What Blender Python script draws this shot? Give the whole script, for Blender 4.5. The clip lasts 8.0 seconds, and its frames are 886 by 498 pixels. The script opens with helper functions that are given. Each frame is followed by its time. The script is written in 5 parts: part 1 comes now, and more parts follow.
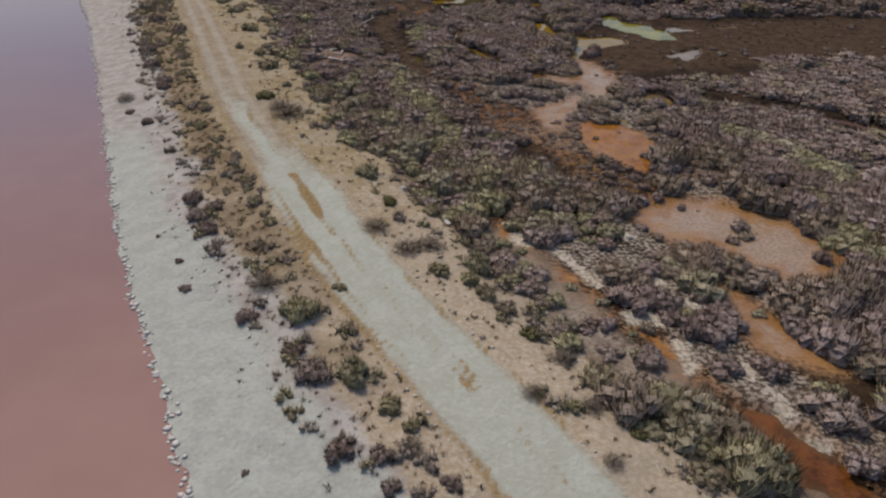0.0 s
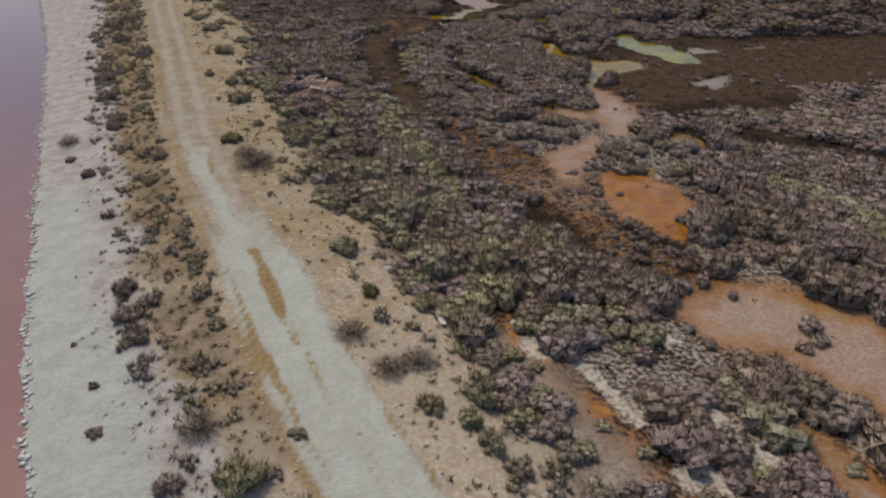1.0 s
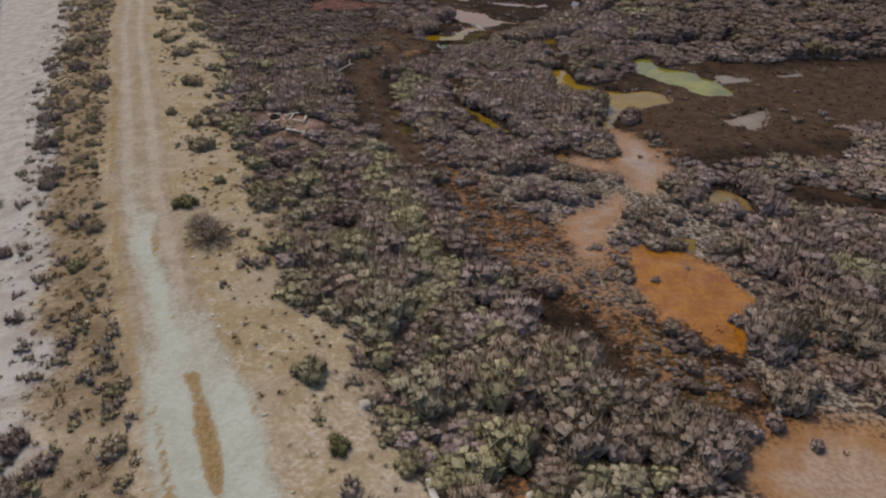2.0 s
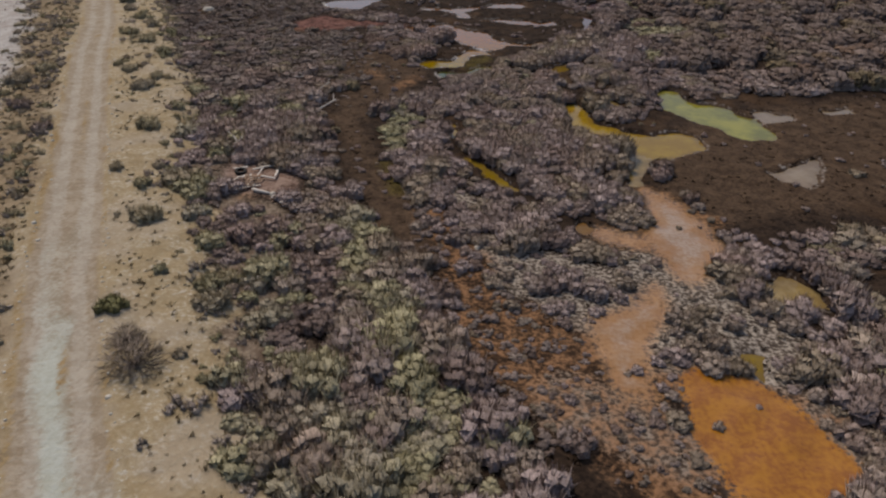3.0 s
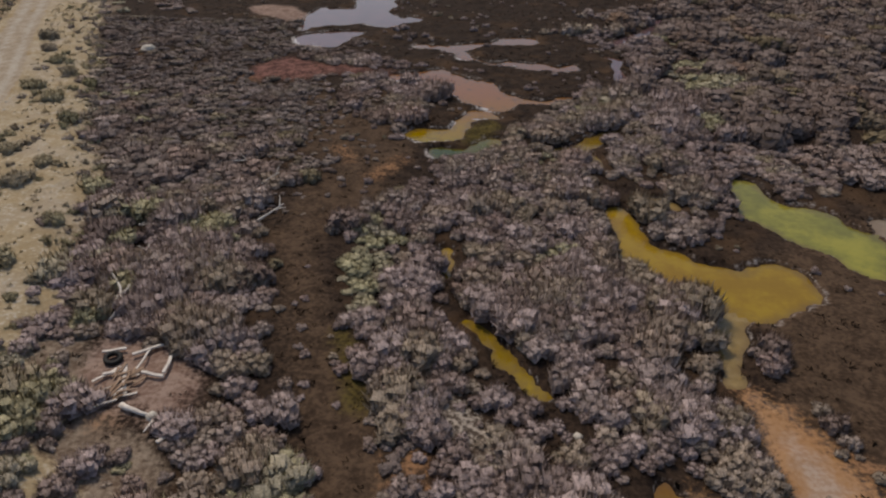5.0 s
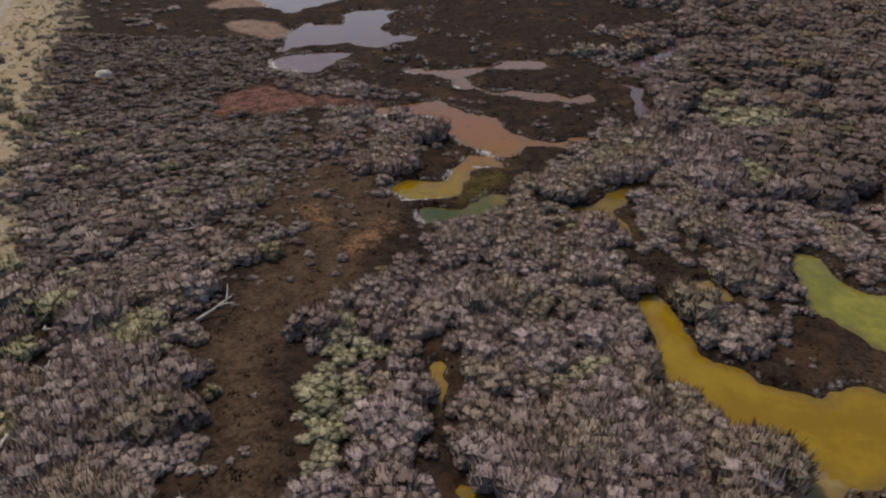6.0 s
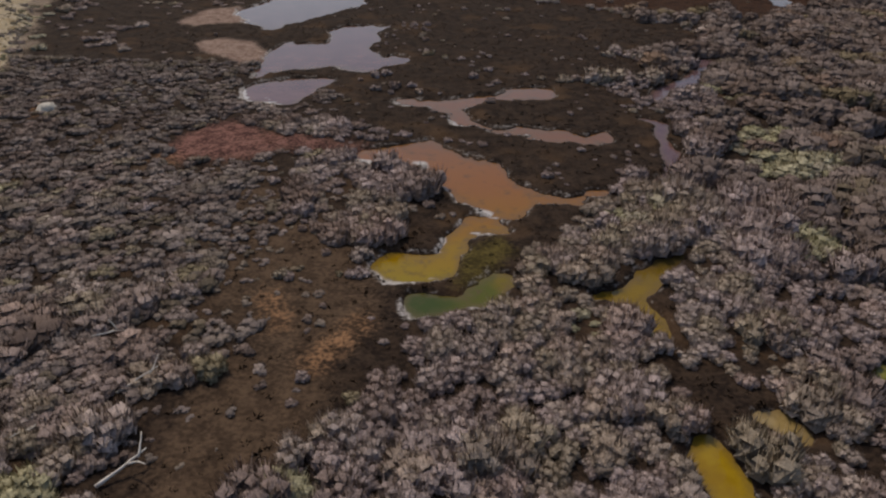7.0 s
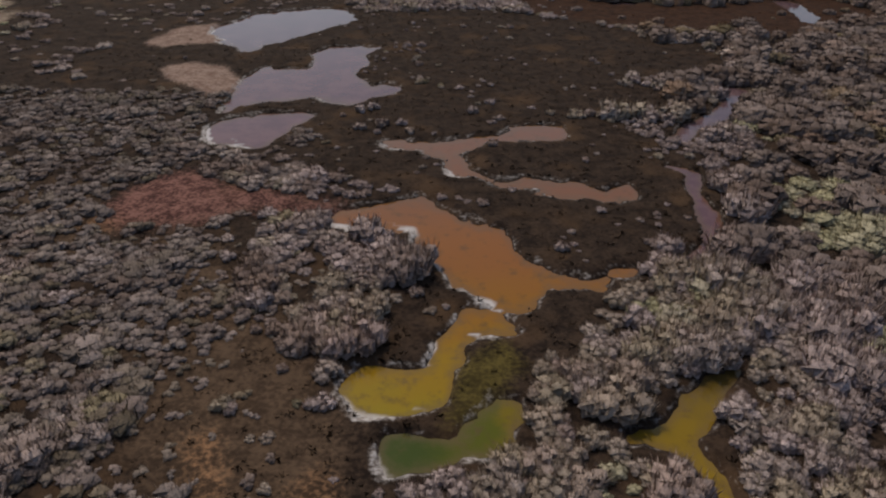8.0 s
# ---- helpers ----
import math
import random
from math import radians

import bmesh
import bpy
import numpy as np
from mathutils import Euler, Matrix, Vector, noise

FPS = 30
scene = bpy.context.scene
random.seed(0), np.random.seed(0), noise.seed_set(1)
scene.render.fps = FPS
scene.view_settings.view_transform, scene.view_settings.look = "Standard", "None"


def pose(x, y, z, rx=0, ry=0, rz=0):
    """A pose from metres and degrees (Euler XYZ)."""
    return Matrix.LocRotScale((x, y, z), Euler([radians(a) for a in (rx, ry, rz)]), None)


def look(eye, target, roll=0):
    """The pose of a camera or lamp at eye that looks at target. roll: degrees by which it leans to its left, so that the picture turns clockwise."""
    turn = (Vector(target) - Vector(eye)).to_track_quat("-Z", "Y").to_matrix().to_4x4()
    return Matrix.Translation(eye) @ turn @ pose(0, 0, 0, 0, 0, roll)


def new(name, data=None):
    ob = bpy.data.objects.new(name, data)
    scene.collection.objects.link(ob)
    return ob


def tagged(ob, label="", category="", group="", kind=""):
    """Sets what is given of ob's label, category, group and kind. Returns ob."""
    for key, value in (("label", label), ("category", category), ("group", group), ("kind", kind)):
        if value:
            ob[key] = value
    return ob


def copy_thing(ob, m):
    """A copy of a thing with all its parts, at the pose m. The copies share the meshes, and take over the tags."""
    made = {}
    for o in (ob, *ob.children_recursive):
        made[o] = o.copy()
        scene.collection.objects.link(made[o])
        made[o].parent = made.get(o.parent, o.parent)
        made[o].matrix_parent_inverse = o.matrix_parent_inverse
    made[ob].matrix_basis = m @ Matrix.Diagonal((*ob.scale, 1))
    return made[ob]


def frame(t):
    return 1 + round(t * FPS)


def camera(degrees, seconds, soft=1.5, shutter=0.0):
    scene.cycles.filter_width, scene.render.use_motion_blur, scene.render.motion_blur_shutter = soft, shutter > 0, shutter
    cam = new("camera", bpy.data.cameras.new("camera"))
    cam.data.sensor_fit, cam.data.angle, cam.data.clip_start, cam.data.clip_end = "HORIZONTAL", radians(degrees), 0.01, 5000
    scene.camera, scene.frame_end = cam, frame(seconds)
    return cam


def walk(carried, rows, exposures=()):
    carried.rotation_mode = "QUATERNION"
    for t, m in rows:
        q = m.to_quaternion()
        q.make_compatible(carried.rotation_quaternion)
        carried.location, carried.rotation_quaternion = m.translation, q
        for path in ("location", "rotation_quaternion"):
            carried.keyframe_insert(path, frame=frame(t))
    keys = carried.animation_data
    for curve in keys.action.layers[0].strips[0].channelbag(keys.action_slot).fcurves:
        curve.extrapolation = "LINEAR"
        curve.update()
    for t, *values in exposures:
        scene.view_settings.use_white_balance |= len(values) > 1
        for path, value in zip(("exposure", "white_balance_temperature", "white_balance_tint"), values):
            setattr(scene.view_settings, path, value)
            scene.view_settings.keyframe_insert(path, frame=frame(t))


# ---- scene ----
cam = camera(64.2, 8.0, soft=2.15)
METRES, EYE, TILT, LEAN, TURN = 73.47, 18.0, 0.0, 0.0, 0.0
ROWS = [
    (0.0, 0.0, 0.0, 0.0, 0.48, -30.24, -0.83),
    (0.5, 0.0016, 0.0577, -0.001, 0.5, -30.14, -0.8),
    (1.0, 0.0028, 0.1225, -0.0004, 0.5, -30.23, -0.81),
    (1.5, 0.0041, 0.1822, 0.0006, 0.53, -30.22, -0.81),
    (3.0, 0.0061, 0.3768, 0.0041, 0.55, -30.26, -0.85),
    (3.5, 0.0058, 0.4374, 0.0044, 0.46, -30.19, -0.89),
    (4.0, 0.0066, 0.5044, 0.005, 0.48, -30.31, -0.92),
    (4.5, 0.008, 0.5652, 0.004, 0.52, -30.26, -0.93),
    (6.0, 0.0143, 0.7567, -0.0006, 0.63, -30.23, -0.95),
    (6.5, 0.0167, 0.8158, -0.0016, 0.66, -30.22, -0.93),
    (7.0, 0.0185, 0.8795, -0.0028, 0.65, -30.19, -0.98),
    (7.5, 0.0205, 0.938, -0.0029, 0.69, -30.23, -1.0),
    (8.0, 0.0229, 0.9995, -0.0035, 0.71, -30.11, -1.02),
]
walk(cam, [(t, pose(0, 0, EYE, TILT, LEAN, TURN) @ pose(METRES * x, METRES * y, METRES * z, 90 + pitch, roll, yaw)) for t, x, y, z, yaw, pitch, roll in ROWS],
     exposures=((0.0, -0.57, 7000, 13), (3.5, -0.54, 7080, 13), (8.0, -0.6, 7080, 12)))

# ---- daylight ----
SUN = Vector((-0.55, 0.82, 1.3)).normalized()
world = bpy.data.worlds.new("sky")
scene.world = world
world.use_nodes = True
sky = world.node_tree.nodes.new("ShaderNodeTexSky")
sky.sky_type, sky.sun_disc = "NISHITA", False
sky.sun_elevation, sky.sun_rotation = math.asin(SUN.z), math.atan2(SUN.x, SUN.y)
sky.ozone_density, sky.dust_density = 1.5, 2.0
background = world.node_tree.nodes["Background"]
background.inputs["Strength"].default_value = 0.15
world.node_tree.links.new(sky.outputs["Color"], background.inputs["Color"])
sun = new("sun", bpy.data.lights.new("sun", "SUN"))
sun.data.energy, sun.data.angle, sun.data.color = 2.8, radians(0.53), (1.0, 0.93, 0.82)
sun.matrix_world = look(SUN * 300, (0, 0, 0))


# ---- node helpers ----
def node(nt, kind, ins=None, **props):
    n = nt.nodes.new(kind)
    for key, value in props.items():
        setattr(n, key, value)
    for key, value in (ins or {}).items():
        if isinstance(value, bpy.types.NodeSocket):
            nt.links.new(value, n.inputs[key])
        else:
            n.inputs[key].default_value = value
    return n


def grain(nt, where, scale, detail=4.0, rough=0.55, distort=0.0):
    return node(nt, "ShaderNodeTexNoise", {"Vector": where, "Scale": scale, "Detail": detail, "Roughness": rough, "Distortion": distort}).outputs["Fac"]


def calc(nt, how, a, b=0.0, c=0.0):
    return node(nt, "ShaderNodeMath", {0: a, 1: b, 2: c}, operation=how).outputs[0]


def step(nt, value, lo, hi):
    return node(nt, "ShaderNodeMapRange", {"Value": value, "From Min": lo, "From Max": hi}, interpolation_type="SMOOTHSTEP").outputs["Result"]


def blend(nt, fac, a, b):
    n = node(nt, "ShaderNodeMix", data_type="RGBA")
    for i, value in ((0, fac), (6, a), (7, b)):
        if isinstance(value, bpy.types.NodeSocket):
            nt.links.new(value, n.inputs[i])
        else:
            n.inputs[i].default_value = (*value, 1) if isinstance(value, tuple) else value
    return n.outputs[2]


def material(name, rough=0.9):
    m = bpy.data.materials.new(name)
    m.use_nodes = True
    nt = m.node_tree
    p = nt.nodes["Principled BSDF"]
    p.inputs["Roughness"].default_value = rough
    p.inputs["Specular IOR Level"].default_value = 0.2
    where = node(nt, "ShaderNodeNewGeometry").outputs["Position"]
    return m, nt, p, where


def bump(nt, p, height, strength, distance):
    nt.links.new(node(nt, "ShaderNodeBump", {"Height": height, "Strength": strength, "Distance": distance}).outputs["Normal"], p.inputs["Normal"])


def simple(name, a, b, scale=6.0, rough=0.85, relief=0.02):
    """Two tones of one stuff, mixed by grain at two sizes."""
    m, nt, p, where = material(name, rough)
    obj = node(nt, "ShaderNodeTexCoord").outputs["Object"]
    fine = grain(nt, obj, scale * 5)
    v = calc(nt, "ADD", calc(nt, "MULTIPLY", grain(nt, obj, scale), 0.6), calc(nt, "MULTIPLY", fine, 0.4))
    nt.links.new(blend(nt, step(nt, v, 0.35, 0.65), a, b), p.inputs["Base Color"])
    bump(nt, p, fine, 0.5, relief)
    return m


def leafy(name, tones, rough=0.85):
    """Foliage: tones picked plant by plant, each lobe a little lighter or darker."""
    m, nt, p, where = material(name, rough)
    tint = node(nt, "ShaderNodeAttribute", attribute_name="tint").outputs["Fac"]
    pick = calc(nt, "FRACT", calc(nt, "ADD", tint, node(nt, "ShaderNodeObjectInfo").outputs["Random"]))
    ramp = node(nt, "ShaderNodeValToRGB", {"Fac": pick})
    while len(ramp.color_ramp.elements) < len(tones):
        ramp.color_ramp.elements.new(0.5)
    for i, c in enumerate(tones):
        e = ramp.color_ramp.elements[i]
        e.position, e.color = i / (len(tones) - 1), (*c, 1)
    lobe = node(nt, "ShaderNodeNewGeometry").outputs["Random Per Island"]
    drawn = node(nt, "ShaderNodeVectorMath", {0: where, 1: (1.0, 1.0, 0.3)}, operation="MULTIPLY").outputs[0]
    strands = grain(nt, drawn, 14.0, 4.0, 0.7)
    speckle = step(nt, strands, 0.32, 0.68)
    locks = step(nt, grain(nt, drawn, 4.5, 3.0, 0.6), 0.34, 0.66)
    sprigs = calc(nt, "ADD", calc(nt, "MULTIPLY", lobe, 0.42), calc(nt, "ADD", calc(nt, "MULTIPLY", speckle, 0.3), calc(nt, "MULTIPLY", locks, 0.15)))
    shade = calc(nt, "MULTIPLY_ADD", sprigs, 0.9, 0.29)
    c = node(nt, "ShaderNodeVectorMath", {0: ramp.outputs["Color"], 1: node(nt, "ShaderNodeCombineXYZ", {0: shade, 1: shade, 2: shade}).outputs[0]}, operation="MULTIPLY").outputs[0]
    nt.links.new(c, p.inputs["Base Color"])
    p.inputs["Specular IOR Level"].default_value = 0.06
    bump(nt, p, strands, 0.9, 0.09)
    thin = node(nt, "ShaderNodeBsdfTranslucent", {"Color": c})
    both = node(nt, "ShaderNodeMixShader", {0: 0.03, 1: p.outputs[0], 2: thin.outputs[0]})
    nt.links.new(both.outputs[0], nt.nodes["Material Output"].inputs["Surface"])
    return m


def water(name, deep, pale, patch=0.5, ripple=0.06):
    """Coloured brine: algae tones below a glossy surface."""
    m, nt, p, where = material(name, 0.04)
    p.inputs["Specular IOR Level"].default_value = 0.5
    p.inputs["IOR"].default_value = 1.33
    v = calc(nt, "ADD", calc(nt, "MULTIPLY", grain(nt, where, patch, 5.0), 0.75), calc(nt, "MULTIPLY", grain(nt, where, patch * 7), 0.25))
    nt.links.new(blend(nt, step(nt, v, 0.38, 0.64), deep, pale), p.inputs["Base Color"])
    bump(nt, p, grain(nt, where, 5.0, 3.0), ripple, 0.02)
    return m


def shallows(m):
    """Towards its margin the brine thins out over brown peat, and over a salt rim on the windward side."""
    nt = m.node_tree
    p = nt.nodes["Principled BSDF"]
    body = p.inputs["Base Color"].links[0].from_socket
    where = node(nt, "ShaderNodeNewGeometry").outputs["Position"]
    margin = node(nt, "ShaderNodeAttribute", attribute_name="margin").outputs["Fac"]
    rime = node(nt, "ShaderNodeAttribute", attribute_name="rime").outputs["Fac"]
    rag = calc(nt, "MULTIPLY_ADD", grain(nt, where, 2.6, 5.0, 0.7), 0.7, -0.35)
    edge = step(nt, calc(nt, "ADD", margin, rag), -0.55, 0.1)
    c = blend(nt, calc(nt, "MULTIPLY", edge, 0.6), body, (0.125, 0.08, 0.038))
    crust = step(nt, calc(nt, "ADD", calc(nt, "MULTIPLY_ADD", rime, 0.75, calc(nt, "MULTIPLY", margin, 1.0)), calc(nt, "MULTIPLY", rag, 0.35)), 0.12, 0.62)
    nt.links.new(blend(nt, crust, c, (0.50, 0.47, 0.45)), p.inputs["Base Color"])


def ground_material():
    """Mud, salt, sand, straw and track, each where the terrain's fields put it; edges broken by grain."""
    m, nt, p, where = material("marsh_and_sand")
    big, mid, fine, tiny = grain(nt, where, 0.22, 4), grain(nt, where, 1.1, 5), grain(nt, where, 5.0, 5), grain(nt, where, 22.0, 4)
    ragged = calc(nt, "ADD", calc(nt, "MULTIPLY_ADD", fine, 0.9, -0.45), calc(nt, "MULTIPLY_ADD", tiny, 0.5, -0.25))

    def zone(name, soft=0.12, rag=1.0):
        a = node(nt, "ShaderNodeAttribute", attribute_name=name).outputs["Fac"]
        return step(nt, calc(nt, "ADD", a, calc(nt, "MULTIPLY", ragged, rag)), -soft, soft)

    def tones(v, a, b, lo=0.38, hi=0.62):
        return blend(nt, step(nt, v, lo, hi), a, b)

    two = calc(nt, "ADD", calc(nt, "MULTIPLY", mid, 0.5), calc(nt, "MULTIPLY", fine, 0.5))
    c = tones(two, (0.017, 0.0115, 0.009), (0.050, 0.033, 0.023))
    c = blend(nt, calc(nt, "MULTIPLY", step(nt, big, 0.52, 0.7), 0.5), c, (0.100, 0.058, 0.031))
    c = blend(nt, zone("peat", 1.0, 1.5), c, tones(two, (0.023, 0.012, 0.008), (0.065, 0.032, 0.018)))
    c = blend(nt, calc(nt, "MULTIPLY", zone("brown", 1.0, 1.6), 0.9), c, tones(two, (0.050, 0.032, 0.021), (0.112, 0.073, 0.047)))
    c = blend(nt, calc(nt, "MULTIPLY", zone("moss", 0.5, 1.4), 0.8), c, tones(two, (0.046, 0.035, 0.011), (0.115, 0.089, 0.023)))
    c = blend(nt, calc(nt, "MULTIPLY", zone("slope", 0.8, 1.8), 0.8), c, blend(nt, zone("dusty", 1.0, 0.6), tones(two, (0.15, 0.105, 0.075), (0.33, 0.265, 0.20)), tones(two, (0.27, 0.21, 0.16), (0.47, 0.40, 0.33))))
    c = blend(nt, calc(nt, "MULTIPLY", zone("crust", 0.35, 1.8), calc(nt, "MULTIPLY_ADD", step(nt, fine, 0.38, 0.64), 0.6, 0.3)), c, tones(fine, (0.185, 0.146, 0.119), (0.431, 0.377, 0.316)))
    c = blend(nt, calc(nt, "MULTIPLY", zone("rust", 0.6, 1.6), calc(nt, "MULTIPLY_ADD", step(nt, two, 0.42, 0.58), 0.65, 0.2)), c, tones(two, (0.12, 0.065, 0.034), (0.32, 0.172, 0.09)))
    c = blend(nt, zone("blush", 0.4, 1.5), c, tones(two, (0.17, 0.105, 0.08), (0.31, 0.225, 0.18)))
    c = blend(nt, zone("red", 0.15, 1.3), c, tones(two, (0.26, 0.092, 0.013), (0.39, 0.165, 0.017)))
    c = blend(nt, zone("salmon", 0.45, 2.0), c, tones(calc(nt, "ADD", calc(nt, "MULTIPLY", big, 0.6), calc(nt, "MULTIPLY", fine, 0.4)), (0.30, 0.145, 0.047), (0.37, 0.205, 0.09)))
    inner = node(nt, "ShaderNodeAttribute", attribute_name="salmon").outputs["Fac"]
    inner = step(nt, calc(nt, "ADD", inner, calc(nt, "MULTIPLY_ADD", mid, 2.4, -1.2)), 0.3, 1.5)
    c = blend(nt, calc(nt, "MULTIPLY", inner, 0.75), c, tones(fine, (0.331, 0.235, 0.166), (0.416, 0.331, 0.262)))
    c = blend(nt, calc(nt, "MULTIPLY", zone("pink", 0.7, 2.0), calc(nt, "MULTIPLY_ADD", step(nt, two, 0.4, 0.56), 0.5, 0.4)), c, tones(two, (0.12, 0.048, 0.042), (0.25, 0.125, 0.10)))
    c = blend(nt, zone("pale", 0.2, 0.8), c, tones(fine, (0.385, 0.323, 0.254), (0.570, 0.524, 0.447)))
    c = blend(nt, zone("salt", 0.12, 0.35), c, tones(fine, (0.30, 0.265, 0.24), (0.50, 0.47, 0.45)))
    straw = tones(two, (0.315, 0.24, 0.14), (0.41, 0.335, 0.22))
    straw = blend(nt, calc(nt, "MULTIPLY", step(nt, fine, 0.5, 0.64), calc(nt, "MULTIPLY", step(nt, mid, 0.44, 0.56), 0.6)), straw, (0.533, 0.488, 0.422))
    straw = blend(nt, calc(nt, "MULTIPLY", zone("dusty", 1.2, 1.0), 0.6), straw, tones(fine, (0.47, 0.38, 0.29), (0.56, 0.49, 0.41)))
    straw = blend(nt, calc(nt, "MULTIPLY", step(nt, tiny, 0.56, 0.68), calc(nt, "MULTIPLY", step(nt, mid, 0.40, 0.58), 0.5)), straw, (0.19, 0.115, 0.072))
    straw = blend(nt, calc(nt, "MULTIPLY", step(nt, big, 0.48, 0.62), 0.45), straw, (0.40, 0.34, 0.27))
    straw = blend(nt, calc(nt, "MULTIPLY", zone("duff", 0.5, 1.3), 0.75), straw, tones(two, (0.16, 0.115, 0.07), (0.31, 0.235, 0.15)))
    c = blend(nt, zone("verge", 0.4, 1.6), c, straw)
    sand = tones(mid, (0.385, 0.345, 0.315), (0.475, 0.455, 0.43))
    sand = blend(nt, calc(nt, "MULTIPLY", step(nt, fine, 0.56, 0.66), 0.5), sand, (0.308, 0.246, 0.216))
    c = blend(nt, zone("beach", 0.5, 2.2), c, sand)
    c = blend(nt, zone("shell", 0.6, 1.4), c, tones(two, (0.40, 0.41, 0.375), (0.48, 0.505, 0.465)))
    wheel = tones(two, (0.285, 0.223, 0.154), (0.400, 0.339, 0.262))
    c = blend(nt, zone("track", 0.12, 0.5), c, wheel)
    c = blend(nt, zone("rut", 0.15, 0.4), c, tones(two, (0.35, 0.30, 0.235), (0.44, 0.39, 0.32)))
    c = blend(nt, zone("whitened", 0.35, 0.5), c, tones(two, (0.415, 0.425, 0.36), (0.475, 0.50, 0.45)))
    c = blend(nt, zone("strip", 0.12, 0.7), c, tones(fine, (0.254, 0.169, 0.077), (0.347, 0.254, 0.139)))
    nt.links.new(c, p.inputs["Base Color"])
    damp = node(nt, "ShaderNodeAttribute", attribute_name="damp").outputs["Fac"]
    nt.links.new(node(nt, "ShaderNodeMapRange", {"Value": damp, "From Min": 0.0, "From Max": 1.0, "To Min": 0.92, "To Max": 0.24}).outputs["Result"], p.inputs["Roughness"])
    nt.links.new(calc(nt, "MULTIPLY_ADD", damp, 0.42, 0.06), p.inputs["Specular IOR Level"])
    relief = calc(nt, "ADD", calc(nt, "MULTIPLY", fine, 1.0), calc(nt, "MULTIPLY", tiny, 0.35))
    bump(nt, p, calc(nt, "MULTIPLY", relief, calc(nt, "MULTIPLY_ADD", damp, -0.9, 1.0)), 0.55, 0.12)
    return m


GROUND = ground_material()


def lake_material():
    """Pink brine, paler pink at low y, blending to darker mauve farther along the shore."""
    m = water("pink_brine", (0.285, 0.158, 0.140), (0.33, 0.190, 0.166), 0.05, 0.06)
    nt = m.node_tree
    p = nt.nodes["Principled BSDF"]
    # shallow is only the paler pink kept at low y
    shallow = p.inputs["Base Color"].links[0].from_socket
    where = node(nt, "ShaderNodeNewGeometry").outputs["Position"]
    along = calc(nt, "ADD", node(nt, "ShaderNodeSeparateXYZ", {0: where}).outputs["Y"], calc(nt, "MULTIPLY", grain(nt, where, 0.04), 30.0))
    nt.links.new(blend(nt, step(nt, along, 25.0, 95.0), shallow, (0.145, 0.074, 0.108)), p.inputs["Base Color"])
    return m


PINK_LAKE = lake_material()
WATERS = {
    "yellow": water("yellow_algae_water", (0.21, 0.135, 0.004), (0.28, 0.19, 0.006)),
    "lime": water("lime_algae_water", (0.154, 0.150, 0.023), (0.293, 0.269, 0.035), 0.35),
    "ochre": water("ochre_algae_water", (0.24, 0.14, 0.008), (0.31, 0.20, 0.012)),
    "amber": water("amber_algae_water", (0.162, 0.069, 0.007), (0.223, 0.112, 0.009), 0.6),
    "rose": water("rose_brine", (0.10, 0.046, 0.048), (0.14, 0.068, 0.066)),
    "slate": water("slate_brine", (0.10, 0.058, 0.066), (0.14, 0.088, 0.094)),
    "salmon": water("salmon_brine", (0.23, 0.165, 0.10), (0.29, 0.225, 0.15), 0.4),
    "clay": water("clay_water", (0.25, 0.17, 0.055), (0.34, 0.255, 0.12), 0.5),
    "rusty": water("rusty_water", (0.069, 0.025, 0.009), (0.208, 0.073, 0.019), 0.9),
}
WATERS["slate"].node_tree.nodes["Principled BSDF"].inputs["IOR"].default_value = 1.3


def shaded_brine(name, axis, stops, patch=0.5):
    """Brine whose algae change tone along one axis of the plan: stops of (metres, colour)."""
    m = water(name, stops[0][1], stops[0][1], patch)
    nt = m.node_tree
    where = node(nt, "ShaderNodeNewGeometry").outputs["Position"]
    v = calc(nt, "ADD", node(nt, "ShaderNodeSeparateXYZ", {0: where}).outputs[axis], calc(nt, "MULTIPLY_ADD", grain(nt, where, 0.7), 3.0, -1.5))
    c = stops[0][1]
    for (a, _), (b, tone) in zip(stops, stops[1:]):
        c = blend(nt, step(nt, v, a, b), c, tone)
    blot = step(nt, grain(nt, where, 1.3, 5.0, 0.65), 0.52, 0.72)
    c = blend(nt, calc(nt, "MULTIPLY", blot, 0.6), c, (0.085, 0.05, 0.012))
    nt.links.new(c, nt.nodes["Principled BSDF"].inputs["Base Color"])
    return m


WATERS["sunset"] = shaded_brine("yellow_to_orange_brine", "Y", [(92.0, (0.235, 0.165, 0.0)), (95.0, (0.25, 0.145, 0.0)), (99.0, (0.24, 0.10, 0.002)), (104.0, (0.235, 0.083, 0.008)), (112.0, (0.18, 0.07, 0.022))])
WATERS["pond"] = shaded_brine("green_to_olive_brine", "X", [(0.6, (0.032, 0.054, 0.0)), (3.0, (0.075, 0.082, 0.0)), (4.2, (0.15, 0.11, 0.0))], 0.8)
WATERS["honey"] = shaded_brine("honey_brown_brine", "Y", [(88.0, (0.26, 0.165, 0.002)), (92.0, (0.20, 0.125, 0.004)), (95.0, (0.10, 0.066, 0.012))])
for brine in WATERS.values():
    shallows(brine)
GREY_LEAF = leafy("grey_saltbush_foliage", [(0.579, 0.462, 0.431), (0.706, 0.565, 0.538), (0.420, 0.318, 0.283), (0.654, 0.526, 0.501), (0.532, 0.436, 0.330), (0.609, 0.453, 0.411)])
HEATH_LEAF = leafy("brown_heath_foliage", [(0.449, 0.343, 0.304), (0.585, 0.468, 0.420), (0.334, 0.245, 0.210), (0.635, 0.515, 0.470), (0.449, 0.376, 0.244), (0.535, 0.418, 0.377), (0.419, 0.304, 0.252)])
